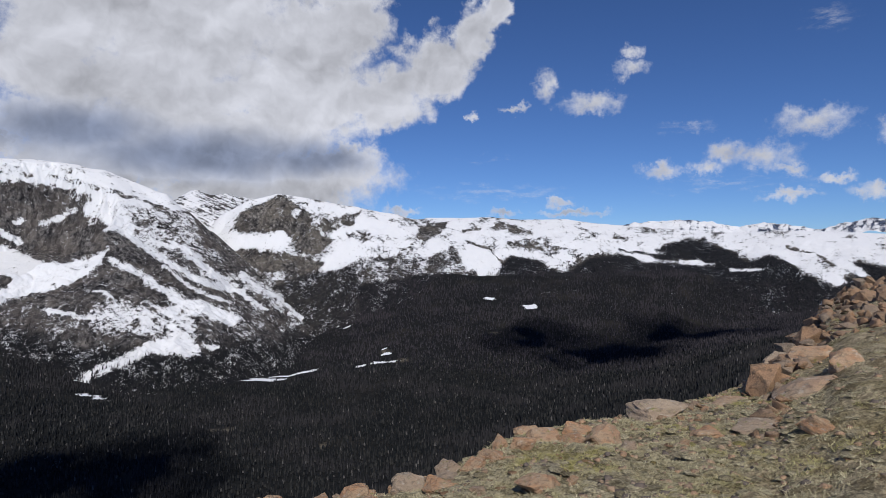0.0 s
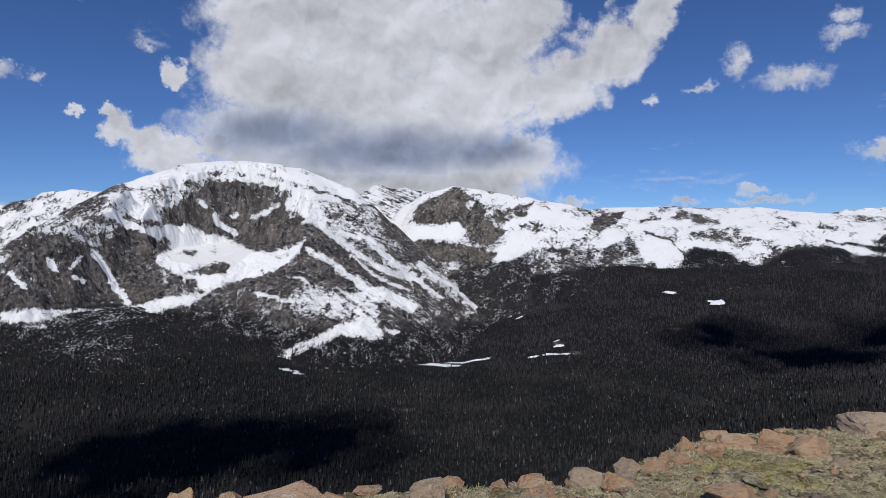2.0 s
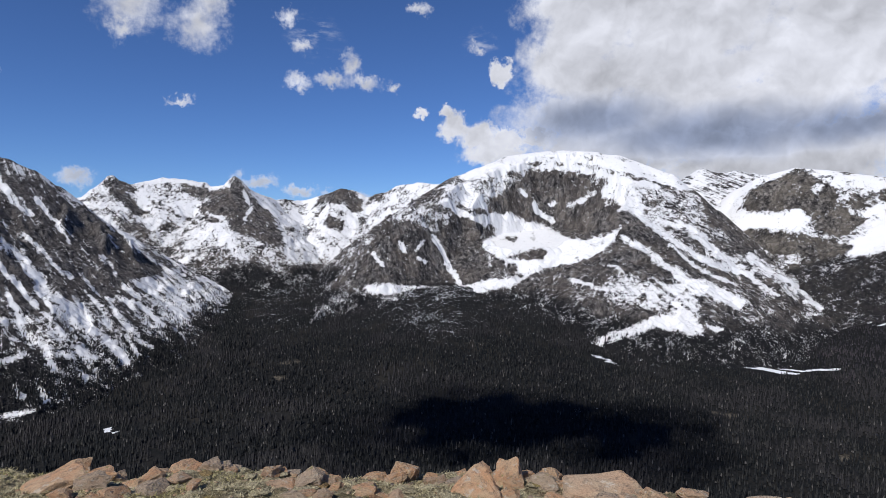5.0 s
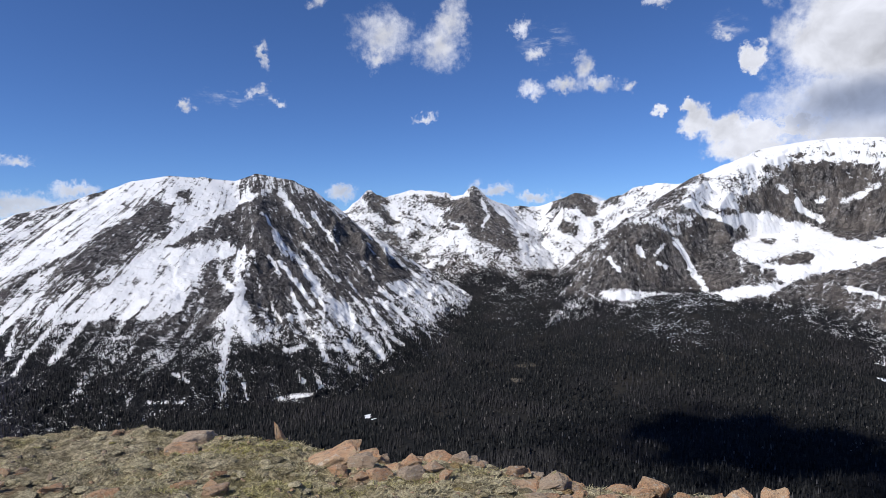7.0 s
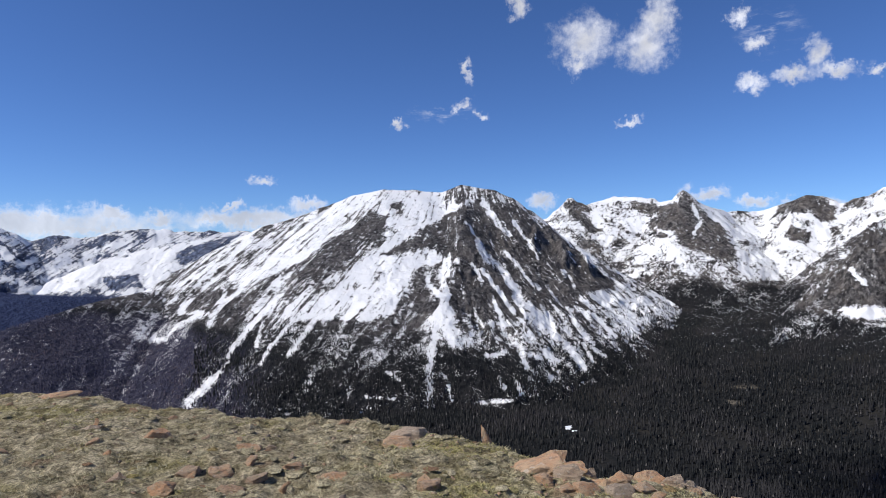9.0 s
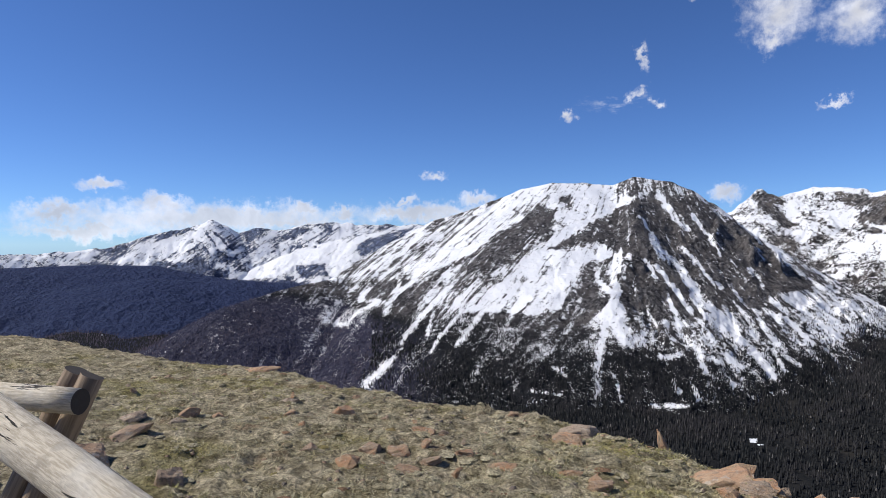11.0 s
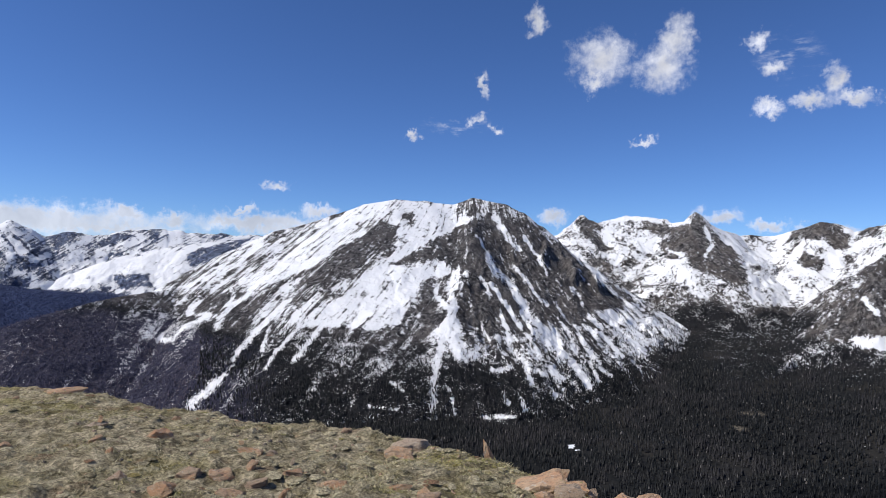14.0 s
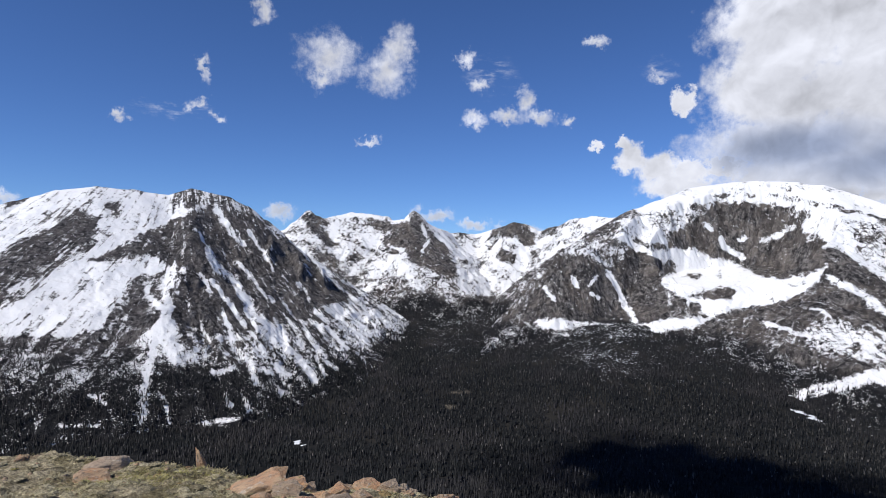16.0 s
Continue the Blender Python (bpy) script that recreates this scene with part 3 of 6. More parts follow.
# how far sideways snow streaks run per metre of fall, by bearing; and the height of the treeline
SKEW = np.array([(-40, 0.3), (5, -0.8), (18, -1.9), (27, -1.6), (32, -0.2), (45, 0.1), (55, 0.5), (60, -1.0), (68, -1.1), (76, -0.7), (82, -0.1), (86, 0.6), (92, 1.1), (105, 1.3), (130, 1.0)])
TREELINE = np.array([(-40, -150), (-34, -155), (-32, -180), (-28, -120), (-25, -60), (-23.5, 25), (-20.5, 30), (-18.5, -60), (-17, -110), (-14, -45), (-11, -135), (-7, -90), (-5.5, -170),
                     (-2.4, -185), (1, -130), (4.4, -90), (7.5, -165), (9, -330), (10.5, -370), (25, -380), (30, -340), (36, -265), (50, -275), (57, -265), (64, -340), (70, -400), (84, -360), (95, -330), (105, -320),
                     (115, -240), (125, -150), (140, -140)])


def lanes(x, y, h):
    """A coordinate that stays the same down the line on which snow slides."""
    b = np.degrees(np.arctan2(-x, y))
    return np.radians(b) * 3600 + np.interp(b, SKEW[:, 0], SKEW[:, 1]) * h


# the snow ridge behind the dome's long arm has a treeline of its own
RIDGE_LINE = np.array([(-5.5, -160), (1, -110), (4.4, -75), (6.5, -40), (8.2, -80), (10.4, -160), (11.8, -235), (13, -290), (16, -330), (22, -360)])


def treeline(x, y):
    b, d = np.degrees(np.arctan2(-x, y)), np.hypot(x, y)
    line = np.interp(b, TREELINE[:, 0], TREELINE[:, 1])
    behind = (b > -5.5) & (b < 22) & (d > np.interp(b, [9, 11.6, 16, 19, 22], [3150, 3400, 3620, 3760, 3800]))
    line = np.where(behind, np.interp(b, RIDGE_LINE[:, 0], RIDGE_LINE[:, 1]), line)
    line = np.where((b > 52.5) & (b < 67) & (d > np.interp(b, [53, 56, 63, 67], [3350, 3400, 3450, 3650])), -222, line)
    return line + 40 * fractal(x / 170, y / 170, 4, 401)


def polar_mesh(name, b0, b1, d0, d1, nb, nd, rule, mat, power=1.0, sink=None):
    """A piece of land over a fan of bearings and distances; rule gives its height, snow and cover of trees or rubble."""
    bs = np.linspace(b0, b1, nb)
    ds = d0 + (d1 - d0) * np.linspace(0, 1, nd) ** power
    bb, dd = np.meshgrid(bs, ds)
    x, y = plan(bb, dd)
    z, snow, cover = rule(x, y)
    idx = np.arange(nb * nd).reshape(nd, nb)
    quads = np.stack([idx[:-1, 1:], idx[:-1, :-1], idx[1:, :-1], idx[1:, 1:]], -1).reshape(-1, 4)
    keep = np.ones(nb * nd, bool)
    if sink is not None:
        buried = (z < sink(x, y) - 12).ravel()
        quads = quads[~buried[quads].all(1)]
        keep[:] = False
        keep[quads.ravel()] = True
        renumber = np.cumsum(keep) - 1
        quads = renumber[quads]
    co = np.stack([x, y, z], -1).reshape(-1, 3)[keep]
    mesh = bpy.data.meshes.new(name)
    mesh.vertices.add(len(co))
    mesh.vertices.foreach_set("co", co.astype(np.float32).ravel())
    mesh.loops.add(quads.size)
    mesh.loops.foreach_set("vertex_index", quads.astype(np.int32).ravel())
    mesh.polygons.add(len(quads))
    mesh.polygons.foreach_set("loop_start", np.arange(0, quads.size, 4, dtype=np.int32))
    mesh.polygons.foreach_set("use_smooth", np.ones(len(quads), bool))
    if snow is not None:
        a = mesh.attributes.new("lane", "FLOAT", "POINT")
        a.data.foreach_set("value", lanes(*co.T).astype(np.float32))
    for key, values in (("snow", snow), ("cover", cover)):
        if values is not None:
            a = mesh.attributes.new(key, "FLOAT", "POINT")
            a.data.foreach_set("value", np.broadcast_to(values, x.shape).ravel()[keep].astype(np.float32))
    mesh.update()
    mesh.validate()
    mesh.materials.append(mat)
    return new(name, mesh)


# snowfields, rock and woods, shaped to fit the camera's view. Fields: share of snow, share of woods, then bearing and
# vertical angle round their edge;
# streaks: share of snow, half-width in degrees, share of woods, then bearing and vertical angle along them
MASSIF_FIELDS_A = [
    (0.1, None, 112.5, -2.9, 102.3, -3.3, 98.4, -8.3, 93.3, -10.6, 85.5, -10.8, 82.9, -9.3, 77.8, -9.3, 71.4, -11.1, 59.6, -8.3, 59.7, -15.3, 112.8, -14.7),
    (0.62, None, 106.6, -1.9, 101.1, 2.0, 99.1, 2.7, 95.5, 3.7, 95.1, 2.4, 97.6, 1.1, 99.2, -0.4, 101.2, -1.8, 104.7, -3.0, 106.6, -3.1),
]
MASSIF_FIELDS_B = [
    (0.88, None, 96.5, 4.1, 91.9, 5.6, 89.5, 6.0, 88.2, 5.3, 86.2, 5.1, 82.5, 5.6, 81.6, 4.5, 82.2, 3.6, 84.7, 2.4, 86.2, 1.6, 87.8, 0.4, 89.2, -0.4, 89.7, 0.2, 87.8, 1.7, 89.6, 2.0, 90.6, 3.2, 91.7, 3.3, 92.2, 2.0, 93.5, 1.3, 95.1, 0.3, 96.7, -1.0, 98.2, -1.7, 100.3, -2.6, 102.3, -3.3, 104.7, -3.0, 101.2, -1.6, 99.2, -0.1, 97.6, 1.4, 95.6, 2.6),
    (0.16, None, 90.8, 3.4, 88.9, 2.8, 89.3, 2.0, 89.9, 1.3, 91.6, 0.3, 92.4, -0.8, 94.1, -1.7, 96.2, -2.7, 98.3, -3.3, 96.4, -1.5, 95.3, -0.3, 93.5, 1.0, 92.1, 1.9, 91.2, 2.5),
]
MASSIF_FIELDS_C = [
    (0.25, None, 88.8, 4.0, 87.5, 4.2, 87.8, 3.1, 88.5, 3.4),
    (0.3, None, 95.5, 3.8, 93.5, 4.4, 94.0, 3.8, 95.3, 3.1),
    (0.45, None, 100.9, 2.0, 98.1, 2.9, 96.1, 3.6, 98.1, 2.2, 100.2, 0.9),
    (0.5, None, 101.3, -3.1, 98.2, -2.2, 95.2, -3.1, 93.7, -3.4, 94.7, -4.1, 96.3, -4.8, 97.3, -6.3, 100.4, -6.2, 102.4, -6.8, 101.3, -5.1),
    (0.93, None, 89.4, -0.8, 87.9, -0.5, 85.2, -0.2, 83.5, -1.3, 84.3, -1.6, 85.5, -1.6, 86.9, -2.1, 87.1, -3.1, 88.0, -4.6, 88.5, -5.9, 91.1, -6.7, 95.8, -6.5, 97.3, -6.4, 96.3, -4.8, 94.7, -4.1, 93.7, -3.4, 93.1, -2.3, 91.8, -1.4, 90.5, -0.6),
]
MASSIF_FIELDS_D = [
    (0.14, None, 82.6, 3.5, 82.1, 3.3, 82.0, 0.5, 82.7, -1.2, 84.2, -0.5, 85.2, 0.0, 86.3, -0.0, 87.9, -0.5, 89.3, -0.7, 87.8, 0.4, 85.7, 1.5, 84.7, 2.2),
    (0.42, None, 86.3, -2.0, 83.7, -1.4, 82.7, -1.2, 82.7, -3.6, 83.8, -4.7, 84.3, -5.9, 86.2, -6.2, 87.5, -5.9, 87.7, -4.6, 87.0, -3.0),
    (0.15, None, 86.9, -4.2, 84.4, -4.1, 84.2, -5.4, 85.9, -6.1, 86.8, -5.4),
    (0.37, None, 98.4, -6.4, 91.1, -6.7, 88.0, -6.0, 86.2, -6.4, 85.4, -8.7, 85.2, -10.0, 93.3, -10.2, 97.9, -8.3),
    (0.22, None, 98.4, -8.3, 93.3, -10.0, 85.2, -9.9, 85.3, -12.2, 90.2, -11.9, 96.4, -10.4),
]
MASSIF_FIELDS_E = [
    (0.5, None, 110.8, -3.3, 107.1, -2.4, 103.2, -2.4, 102.7, -3.2, 105.7, -3.5, 109.0, -3.9),
    (0.28, None, 110.8, -3.7, 105.7, -3.4, 104.3, -5.0, 107.2, -7.8, 110.9, -7.5),
    (0.08, None, 82.3, 3.5, 81.3, 4.2, 80.0, 3.8, 77.5, 4.2, 75.5, 3.3, 74.5, 2.1, 72.6, 0.2, 70.3, -2.3, 68.9, -3.6, 69.4, -4.1, 72.3, -4.4, 71.1, -5.3, 69.9, -5.9, 72.8, -5.8, 75.2, -5.3, 75.6, -6.0, 77.7, -6.8, 79.7, -6.9, 81.3, -6.3, 83.3, -6.1, 84.0, -4.7, 82.7, -3.1, 82.5, -1.1),
]
MASSIF_FIELDS_F = [
    (0.35, None, 84.2, 4.5, 82.2, 6.1, 79.4, 5.8, 77.2, 5.2, 75.5, 4.4, 74.2, 3.2, 77.5, 3.8, 80.0, 4.3, 81.5, 4.1, 83.6, 3.9),
    (0.66, None, 76.0, 3.8, 74.4, 3.0, 72.6, 1.1, 70.8, -1.2, 68.5, -3.4, 65.8, -3.8, 68.0, -3.9, 69.8, -2.8, 72.4, -0.0, 74.3, 1.7, 75.5, 1.9),
    (0.0, None, 75.5, 1.5, 74.5, 1.6, 73.8, 1.0, 72.6, -0.0, 72.2, -0.8, 70.3, -2.3, 68.8, -3.6, 69.4, -4.0, 71.8, -4.0, 72.5, -3.3, 72.7, -2.1, 74.6, -1.7, 75.1, -0.7, 75.6, 0.3),
]
MASSIF_FIELDS_G = [
    (0.68, None, 69.9, -4.1, 65.8, -4.2, 64.0, -4.6, 62.8, -6.0, 61.5, -7.2, 62.2, -7.8, 64.5, -7.4, 66.7, -6.7, 68.5, -6.0, 70.8, -4.9),
    (0.55, None, 75.7, -6.2, 72.8, -5.6, 68.1, -6.1, 66.1, -7.6, 68.1, -8.9, 70.4, -8.8, 71.4, -10.9, 73.8, -9.0, 75.2, -7.4),
    (0.45, None, 82.6, -6.7, 79.7, -7.0, 77.7, -7.5, 77.0, -8.8, 78.3, -9.9, 81.3, -9.3, 82.6, -8.9),
    (0.28, None, 77.3, -8.8, 73.8, -9.0, 71.4, -11.1, 74.9, -13.2, 77.4, -13.2),
]
MASSIF_STREAKS_A = [
    (0.97, 0.26, None, 103.3, -3.6, 104.0, -5.1, 104.8, -6.3),
    (0.97, 0.21, None, 98.7, -4.1, 100.4, -5.7, 101.9, -7.4, 102.5, -8.2, 103.2, -9.1),
    (0.97, 0.21, None, 95.2, -5.5, 96.3, -7.1, 97.1, -8.1, 98.0, -9.4),
    (0.97, 0.16, None, 97.7, -6.2, 98.9, -7.8, 99.7, -8.5, 100.6, -10.0),
    (0.97, 0.16, None, 103.3, -9.6, 104.2, -10.7, 105.2, -11.7),
    (0.97, 0.36, None, 104.6, -11.1, 105.5, -12.0, 106.6, -12.7),
    (0.97, 0.21, None, 107.1, -5.2, 104.8, -5.5, 106.7, -5.9, 107.4, -6.5, 108.1, -7.5, 109.1, -7.2),
    (0.97, 0.16, None, 106.2, -4.2, 107.1, -5.1),
    (0.97, 0.16, None, 100.8, -2.1, 102.3, -3.7, 103.3, -4.5),
]
MASSIF_STREAKS_B = [
    (0.97, 0.16, None, 96.2, -3.6, 98.3, -5.5),
    (0.97, 0.16, None, 100.4, -6.4, 100.9, -8.4),
    (0.97, 0.31, None, 83.8, -1.5, 84.1, -3.1, 83.7, -4.4, 84.3, -5.7, 84.8, -7.7, 85.2, -9.8, 85.4, -11.3, 85.4, -13.4),
    (0.97, 0.36, None, 83.2, -6.0, 83.6, -8.0, 83.0, -9.0),
    (0.97, 0.21, None, 84.2, -4.7, 85.3, -3.6, 85.6, -2.5),
    (0.97, 0.26, None, 80.2, 3.9, 79.4, 3.0, 78.5, 1.7, 78.0, 1.0),
    (0.97, 0.31, None, 80.8, 0.5, 80.1, -1.0, 78.9, -1.9, 77.6, -3.7, 76.7, -5.3, 75.6, -6.1, 74.8, -6.9, 73.9, -8.1),
    (0.97, 0.26, None, 73.9, -8.1, 72.8, -9.2, 71.6, -10.7, 71.3, -11.2),
]
MASSIF_STREAKS_C = [
    (0.97, 0.16, None, 78.3, -0.6, 76.9, -2.0, 76.0, -3.3, 75.2, -4.0),
    (0.97, 0.16, None, 80.4, -2.1, 78.9, -4.2, 77.7, -5.9),
    (0.97, 0.13, None, 77.5, 2.2, 76.1, 0.3, 75.3, -1.2),
    (0.97, 0.13, None, 81.8, 2.3, 80.8, 0.5),
    (0.97, 0.16, None, 74.7, -3.8, 73.5, -5.3, 72.3, -6.0),
    (0.97, 0.16, None, 81.4, -1.6, 80.4, -3.2),
    (0.97, 0.16, None, 77.7, -4.7, 76.7, -6.3),
    (0.97, 0.16, None, 73.2, -2.3, 72.2, -3.8),
    (0.97, 0.16, None, 71.8, -4.8, 70.4, -5.8),
    (0.97, 0.16, None, 79.4, -5.0, 78.5, -7.3),
    (0.97, 0.13, None, 77.0, 3.9, 76.0, 2.6, 75.0, 1.7),
]
MASSIF_STREAKS_D = [
    (0.97, 0.16, None, 72.8, -6.0, 71.8, -7.7, 70.5, -8.9),
    (0.97, 0.16, None, 70.4, -6.2, 68.6, -8.2),
    (0.97, 0.16, None, 68.1, -6.5, 66.5, -7.9),
    (0.97, 0.26, None, 77.8, -8.3, 77.0, -9.5, 76.6, -11.0),
    (0.97, 0.21, None, 77.7, -11.8, 77.1, -13.3),
    (0.97, 0.18, None, 80.8, -14.1, 77.9, -14.0),
    (0.97, 0.31, None, 74.7, -9.7, 73.8, -10.5),
    (0.97, 0.21, None, 80.1, -10.0, 78.8, -9.9),
    (0.97, 0.21, None, 70.5, -9.4, 69.5, -9.9),
    (0.97, 0.21, None, 79.1, -12.2, 78.6, -12.9),
    (0.97, 0.16, None, 74.6, -11.5, 74.1, -12.1),
    (0.97, 0.16, None, 76.3, -9.8, 75.1, -10.3),
    (0.97, 0.16, None, 71.4, -8.7, 70.5, -10.6),
]
MASSIF_STREAKS_E = [
    (0.97, 0.16, None, 67.7, -8.6, 67.0, -9.3),
    (0.97, 0.13, None, 84.0, -11.8, 83.3, -13.8),
    (0.97, 0.13, None, 91.3, -13.4, 88.7, -13.7),
    (0.97, 0.13, None, 89.2, -11.3, 88.1, -12.0),
]
DOME_FIELDS_A = [
    (0.16, None, 56.3, -6.4, 51.0, -5.8, 36.6, -6.3, 21.1, -7.5, 8.0, -7.2, 8.0, -14.0, 56.4, -12.5),
    (0.35, None, 57.4, -8.1, 55.1, -6.5, 51.0, -4.9, 51.0, -6.0, 53.1, -6.6, 55.9, -8.6),
    (0.95, None, 42.9, 4.8, 40.9, 6.2, 37.0, 7.5, 34.5, 7.9, 31.4, 7.8, 28.4, 7.0, 24.2, 5.5, 21.9, 3.5, 24.7, 3.6, 26.8, 3.6, 29.4, 4.0, 31.5, 4.8, 33.5, 5.3, 36.0, 5.4, 38.5, 5.2, 40.0, 4.3, 41.4, 3.5, 42.4, 3.9),
    (0.55, None, 45.2, 3.1, 42.4, 4.5, 39.5, 4.8, 37.0, 5.2, 36.8, 4.3, 38.5, 3.3, 39.9, 2.4, 40.4, 1.7, 43.3, 2.3, 44.3, 1.7),
]
DOME_FIELDS_B = [
    (0.8, None, 44.3, 4.0, 42.4, 4.0, 40.5, 2.8, 40.2, 1.8, 41.9, 2.0, 43.8, 3.0),
    (0.5, None, 49.4, 0.9, 47.5, 2.2, 44.3, 1.8, 43.4, 0.8, 44.3, -0.7, 45.2, -0.2, 47.0, 0.7, 48.8, 0.4),
    (0.03, None, 36.5, 5.1, 33.5, 5.1, 30.9, 4.4, 30.3, 3.6, 29.9, 2.3, 27.6, 1.4, 26.7, 0.8, 28.0, 0.8, 30.5, -0.6, 32.5, -0.8, 33.8, -0.5, 35.1, 0.7, 36.1, 0.5, 37.3, 0.8, 38.5, 1.4, 40.1, 1.4, 39.5, 2.9, 37.5, 4.0),
]
DOME_FIELDS_C = [
    (0.98, None, 40.1, 1.4, 38.0, 1.6, 36.6, 0.6, 35.7, 0.7, 34.5, 0.0, 32.5, -0.9, 29.9, -0.8, 28.3, 0.3, 28.0, -0.0, 29.8, -1.8, 31.5, -2.6, 32.5, -3.1, 34.6, -3.4, 36.6, -4.4, 37.4, -3.8, 38.6, -2.8, 41.1, -1.7, 40.0, -0.7, 39.5, 0.5, 41.5, 1.1),
    (0.12, None, 38.4, -2.6, 37.3, -2.0, 35.6, -1.7, 34.5, -2.0, 35.1, -2.7, 36.6, -2.9, 38.1, -2.8),
    (0.1, None, 38.5, -0.8, 37.5, -0.7, 37.8, -1.3),
    (0.2, None, 39.6, -3.2, 37.6, -3.0, 37.3, -3.8, 38.6, -4.0),
    (0.08, None, 43.4, 1.1, 41.9, 1.1, 39.5, 0.1, 39.4, -0.8, 41.0, -0.6, 42.4, -0.2),
]
DOME_FIELDS_D = [
    (0.02, None, 52.5, -5.0, 51.0, -2.1, 50.3, -0.2, 49.2, 0.7, 47.5, 0.8, 45.2, -0.6, 43.4, 0.7, 41.0, -0.7, 40.4, -2.7, 39.6, -4.6, 41.0, -4.8, 42.5, -5.3, 45.3, -5.4, 47.5, -5.1, 49.3, -5.0, 51.4, -5.2),
    (0.92, None, 51.4, -5.3, 49.3, -5.1, 46.6, -5.3, 43.4, -5.4, 42.5, -5.2, 39.6, -4.6, 36.5, -4.3, 37.6, -5.1, 40.1, -5.8, 42.9, -6.0, 44.8, -6.1, 47.1, -5.8, 48.9, -6.0, 50.8, -6.1),
    (0.6, None, 50.2, -6.2, 47.6, -6.4, 44.4, -6.4, 42.2, -6.4, 44.4, -6.9, 45.3, -7.1, 48.0, -6.8),
]
DOME_FIELDS_E = [
    (0.22, None, 36.6, -4.6, 34.6, -3.6, 32.0, -3.2, 29.8, -1.9, 28.0, 0.2, 26.3, -1.8, 27.3, -3.9, 29.4, -4.4, 32.0, -4.5, 34.6, -6.0, 36.6, -6.4),
    (0.5, None, 26.8, 3.7, 24.2, 3.7, 21.6, 2.7, 20.1, 1.4, 18.4, -1.3, 20.1, -0.9, 23.2, 0.7, 25.3, 0.7, 26.7, 1.3),
    (0.05, None, 28.1, 0.7, 26.5, 1.0, 24.7, -0.5, 22.7, -2.3, 21.0, -2.9, 19.0, -3.5, 21.6, -4.5, 24.2, -3.9, 26.3, -3.7, 27.3, -3.5, 28.6, -0.8),
    (0.9, None, 30.0, 3.9, 27.3, 3.7, 26.6, 2.9, 26.5, 0.7, 27.6, 1.6, 28.5, 1.7, 28.7, 2.9, 30.0, 2.8),
]
DOME_FIELDS_F = [
    (0.04, None, 21.6, 2.7, 19.5, 1.4, 17.9, -0.8, 17.4, -1.9, 19.0, -1.9, 20.1, 0.2, 21.5, 1.2),
    (0.64, None, 30.0, -4.9, 27.4, -4.1, 24.2, -4.8, 22.7, -4.4, 21.0, -5.2, 22.0, -6.5, 21.3, -8.6, 24.2, -7.5, 24.7, -6.8, 27.4, -6.6, 29.5, -6.3),
    (0.95, None, 31.2, -10.4, 30.0, -9.5, 27.4, -8.5, 25.3, -7.5, 23.7, -7.3, 21.5, -8.2, 21.3, -9.0, 23.2, -8.9, 25.3, -8.4, 27.4, -9.5, 29.5, -10.1, 30.0, -10.6),
    (0.4, None, 19.0, -2.9, 16.5, -2.8, 13.4, -5.1, 9.5, -6.5, 9.9, -7.1, 13.9, -6.6, 17.5, -4.7),
]
DOME_STREAKS_A = [
    (0.97, 0.21, None, 45.2, -0.7, 44.3, -2.2, 43.6, -3.7, 42.8, -5.0),
    (0.97, 0.26, None, 48.2, -1.4, 47.9, -1.9),
    (0.97, 0.21, None, 50.6, -2.3, 49.9, -3.5),
    (0.97, 0.16, None, 46.1, -1.2, 46.8, -1.9),
    (0.97, 0.13, None, 46.6, -2.6, 45.9, -3.1),
    (0.97, 0.26, None, 44.3, 2.6, 42.4, 1.5, 40.3, 0.4),
    (0.97, 0.26, None, 34.3, 0.8, 35.7, 1.6, 35.9, 2.3),
    (0.97, 0.21, None, 32.8, 2.1, 30.7, 3.3),
    (0.97, 0.16, None, 37.3, 3.6, 36.7, 3.1),
    (0.97, 0.16, None, 34.5, 2.2, 33.8, 2.4),
    (0.97, 0.31, None, 26.3, 0.9, 24.2, -0.8, 21.6, -2.5, 18.9, -3.4),
]
DOME_STREAKS_B = [
    (0.97, 0.31, None, 28.1, -0.8, 26.0, -1.8, 24.7, -3.1, 22.7, -4.4, 20.6, -5.2, 18.7, -6.3),
    (0.97, 0.26, None, 22.7, 0.3, 21.1, -1.3, 19.5, -2.9, 17.9, -3.4),
    (0.97, 0.21, None, 25.3, 0.7, 22.7, 0.3),
    (0.97, 0.16, None, 24.2, -1.3, 22.1, -3.1, 19.0, -4.5),
    (0.97, 0.21, None, 18.0, -2.1, 14.9, -4.4, 11.9, -6.4, 9.5, -6.7),
    (0.97, 0.21, None, 13.9, -5.5, 10.9, -6.9, 9.6, -6.8),
    (0.97, 0.31, None, 21.6, -4.5, 18.7, -6.1),
    (0.97, 0.16, None, 20.6, -2.1, 17.5, -4.1, 15.9, -5.4),
    (0.97, 0.21, None, 9.2, -7.2, 8.3, -7.1),
    (0.97, 0.13, None, 29.2, -3.1, 28.1, -3.6),
]
DOME_STREAKS_C = [
    (0.97, 0.16, None, 32.5, -4.6, 29.4, -5.4),
    (0.97, 0.16, None, 21.1, -8.0, 20.1, -8.4),
    (0.15, 0.1, None, 34.0, 5.1, 31.5, 4.8, 29.4, 4.2),
    (0.2, 0.1, None, 29.4, 5.0, 26.3, 4.4, 24.2, 3.6),
    (0.35, 0.1, None, 36.5, 5.9, 33.5, 5.9),
    (0.3, 0.1, None, 32.5, 5.9, 29.4, 5.3, 27.3, 4.8),
]
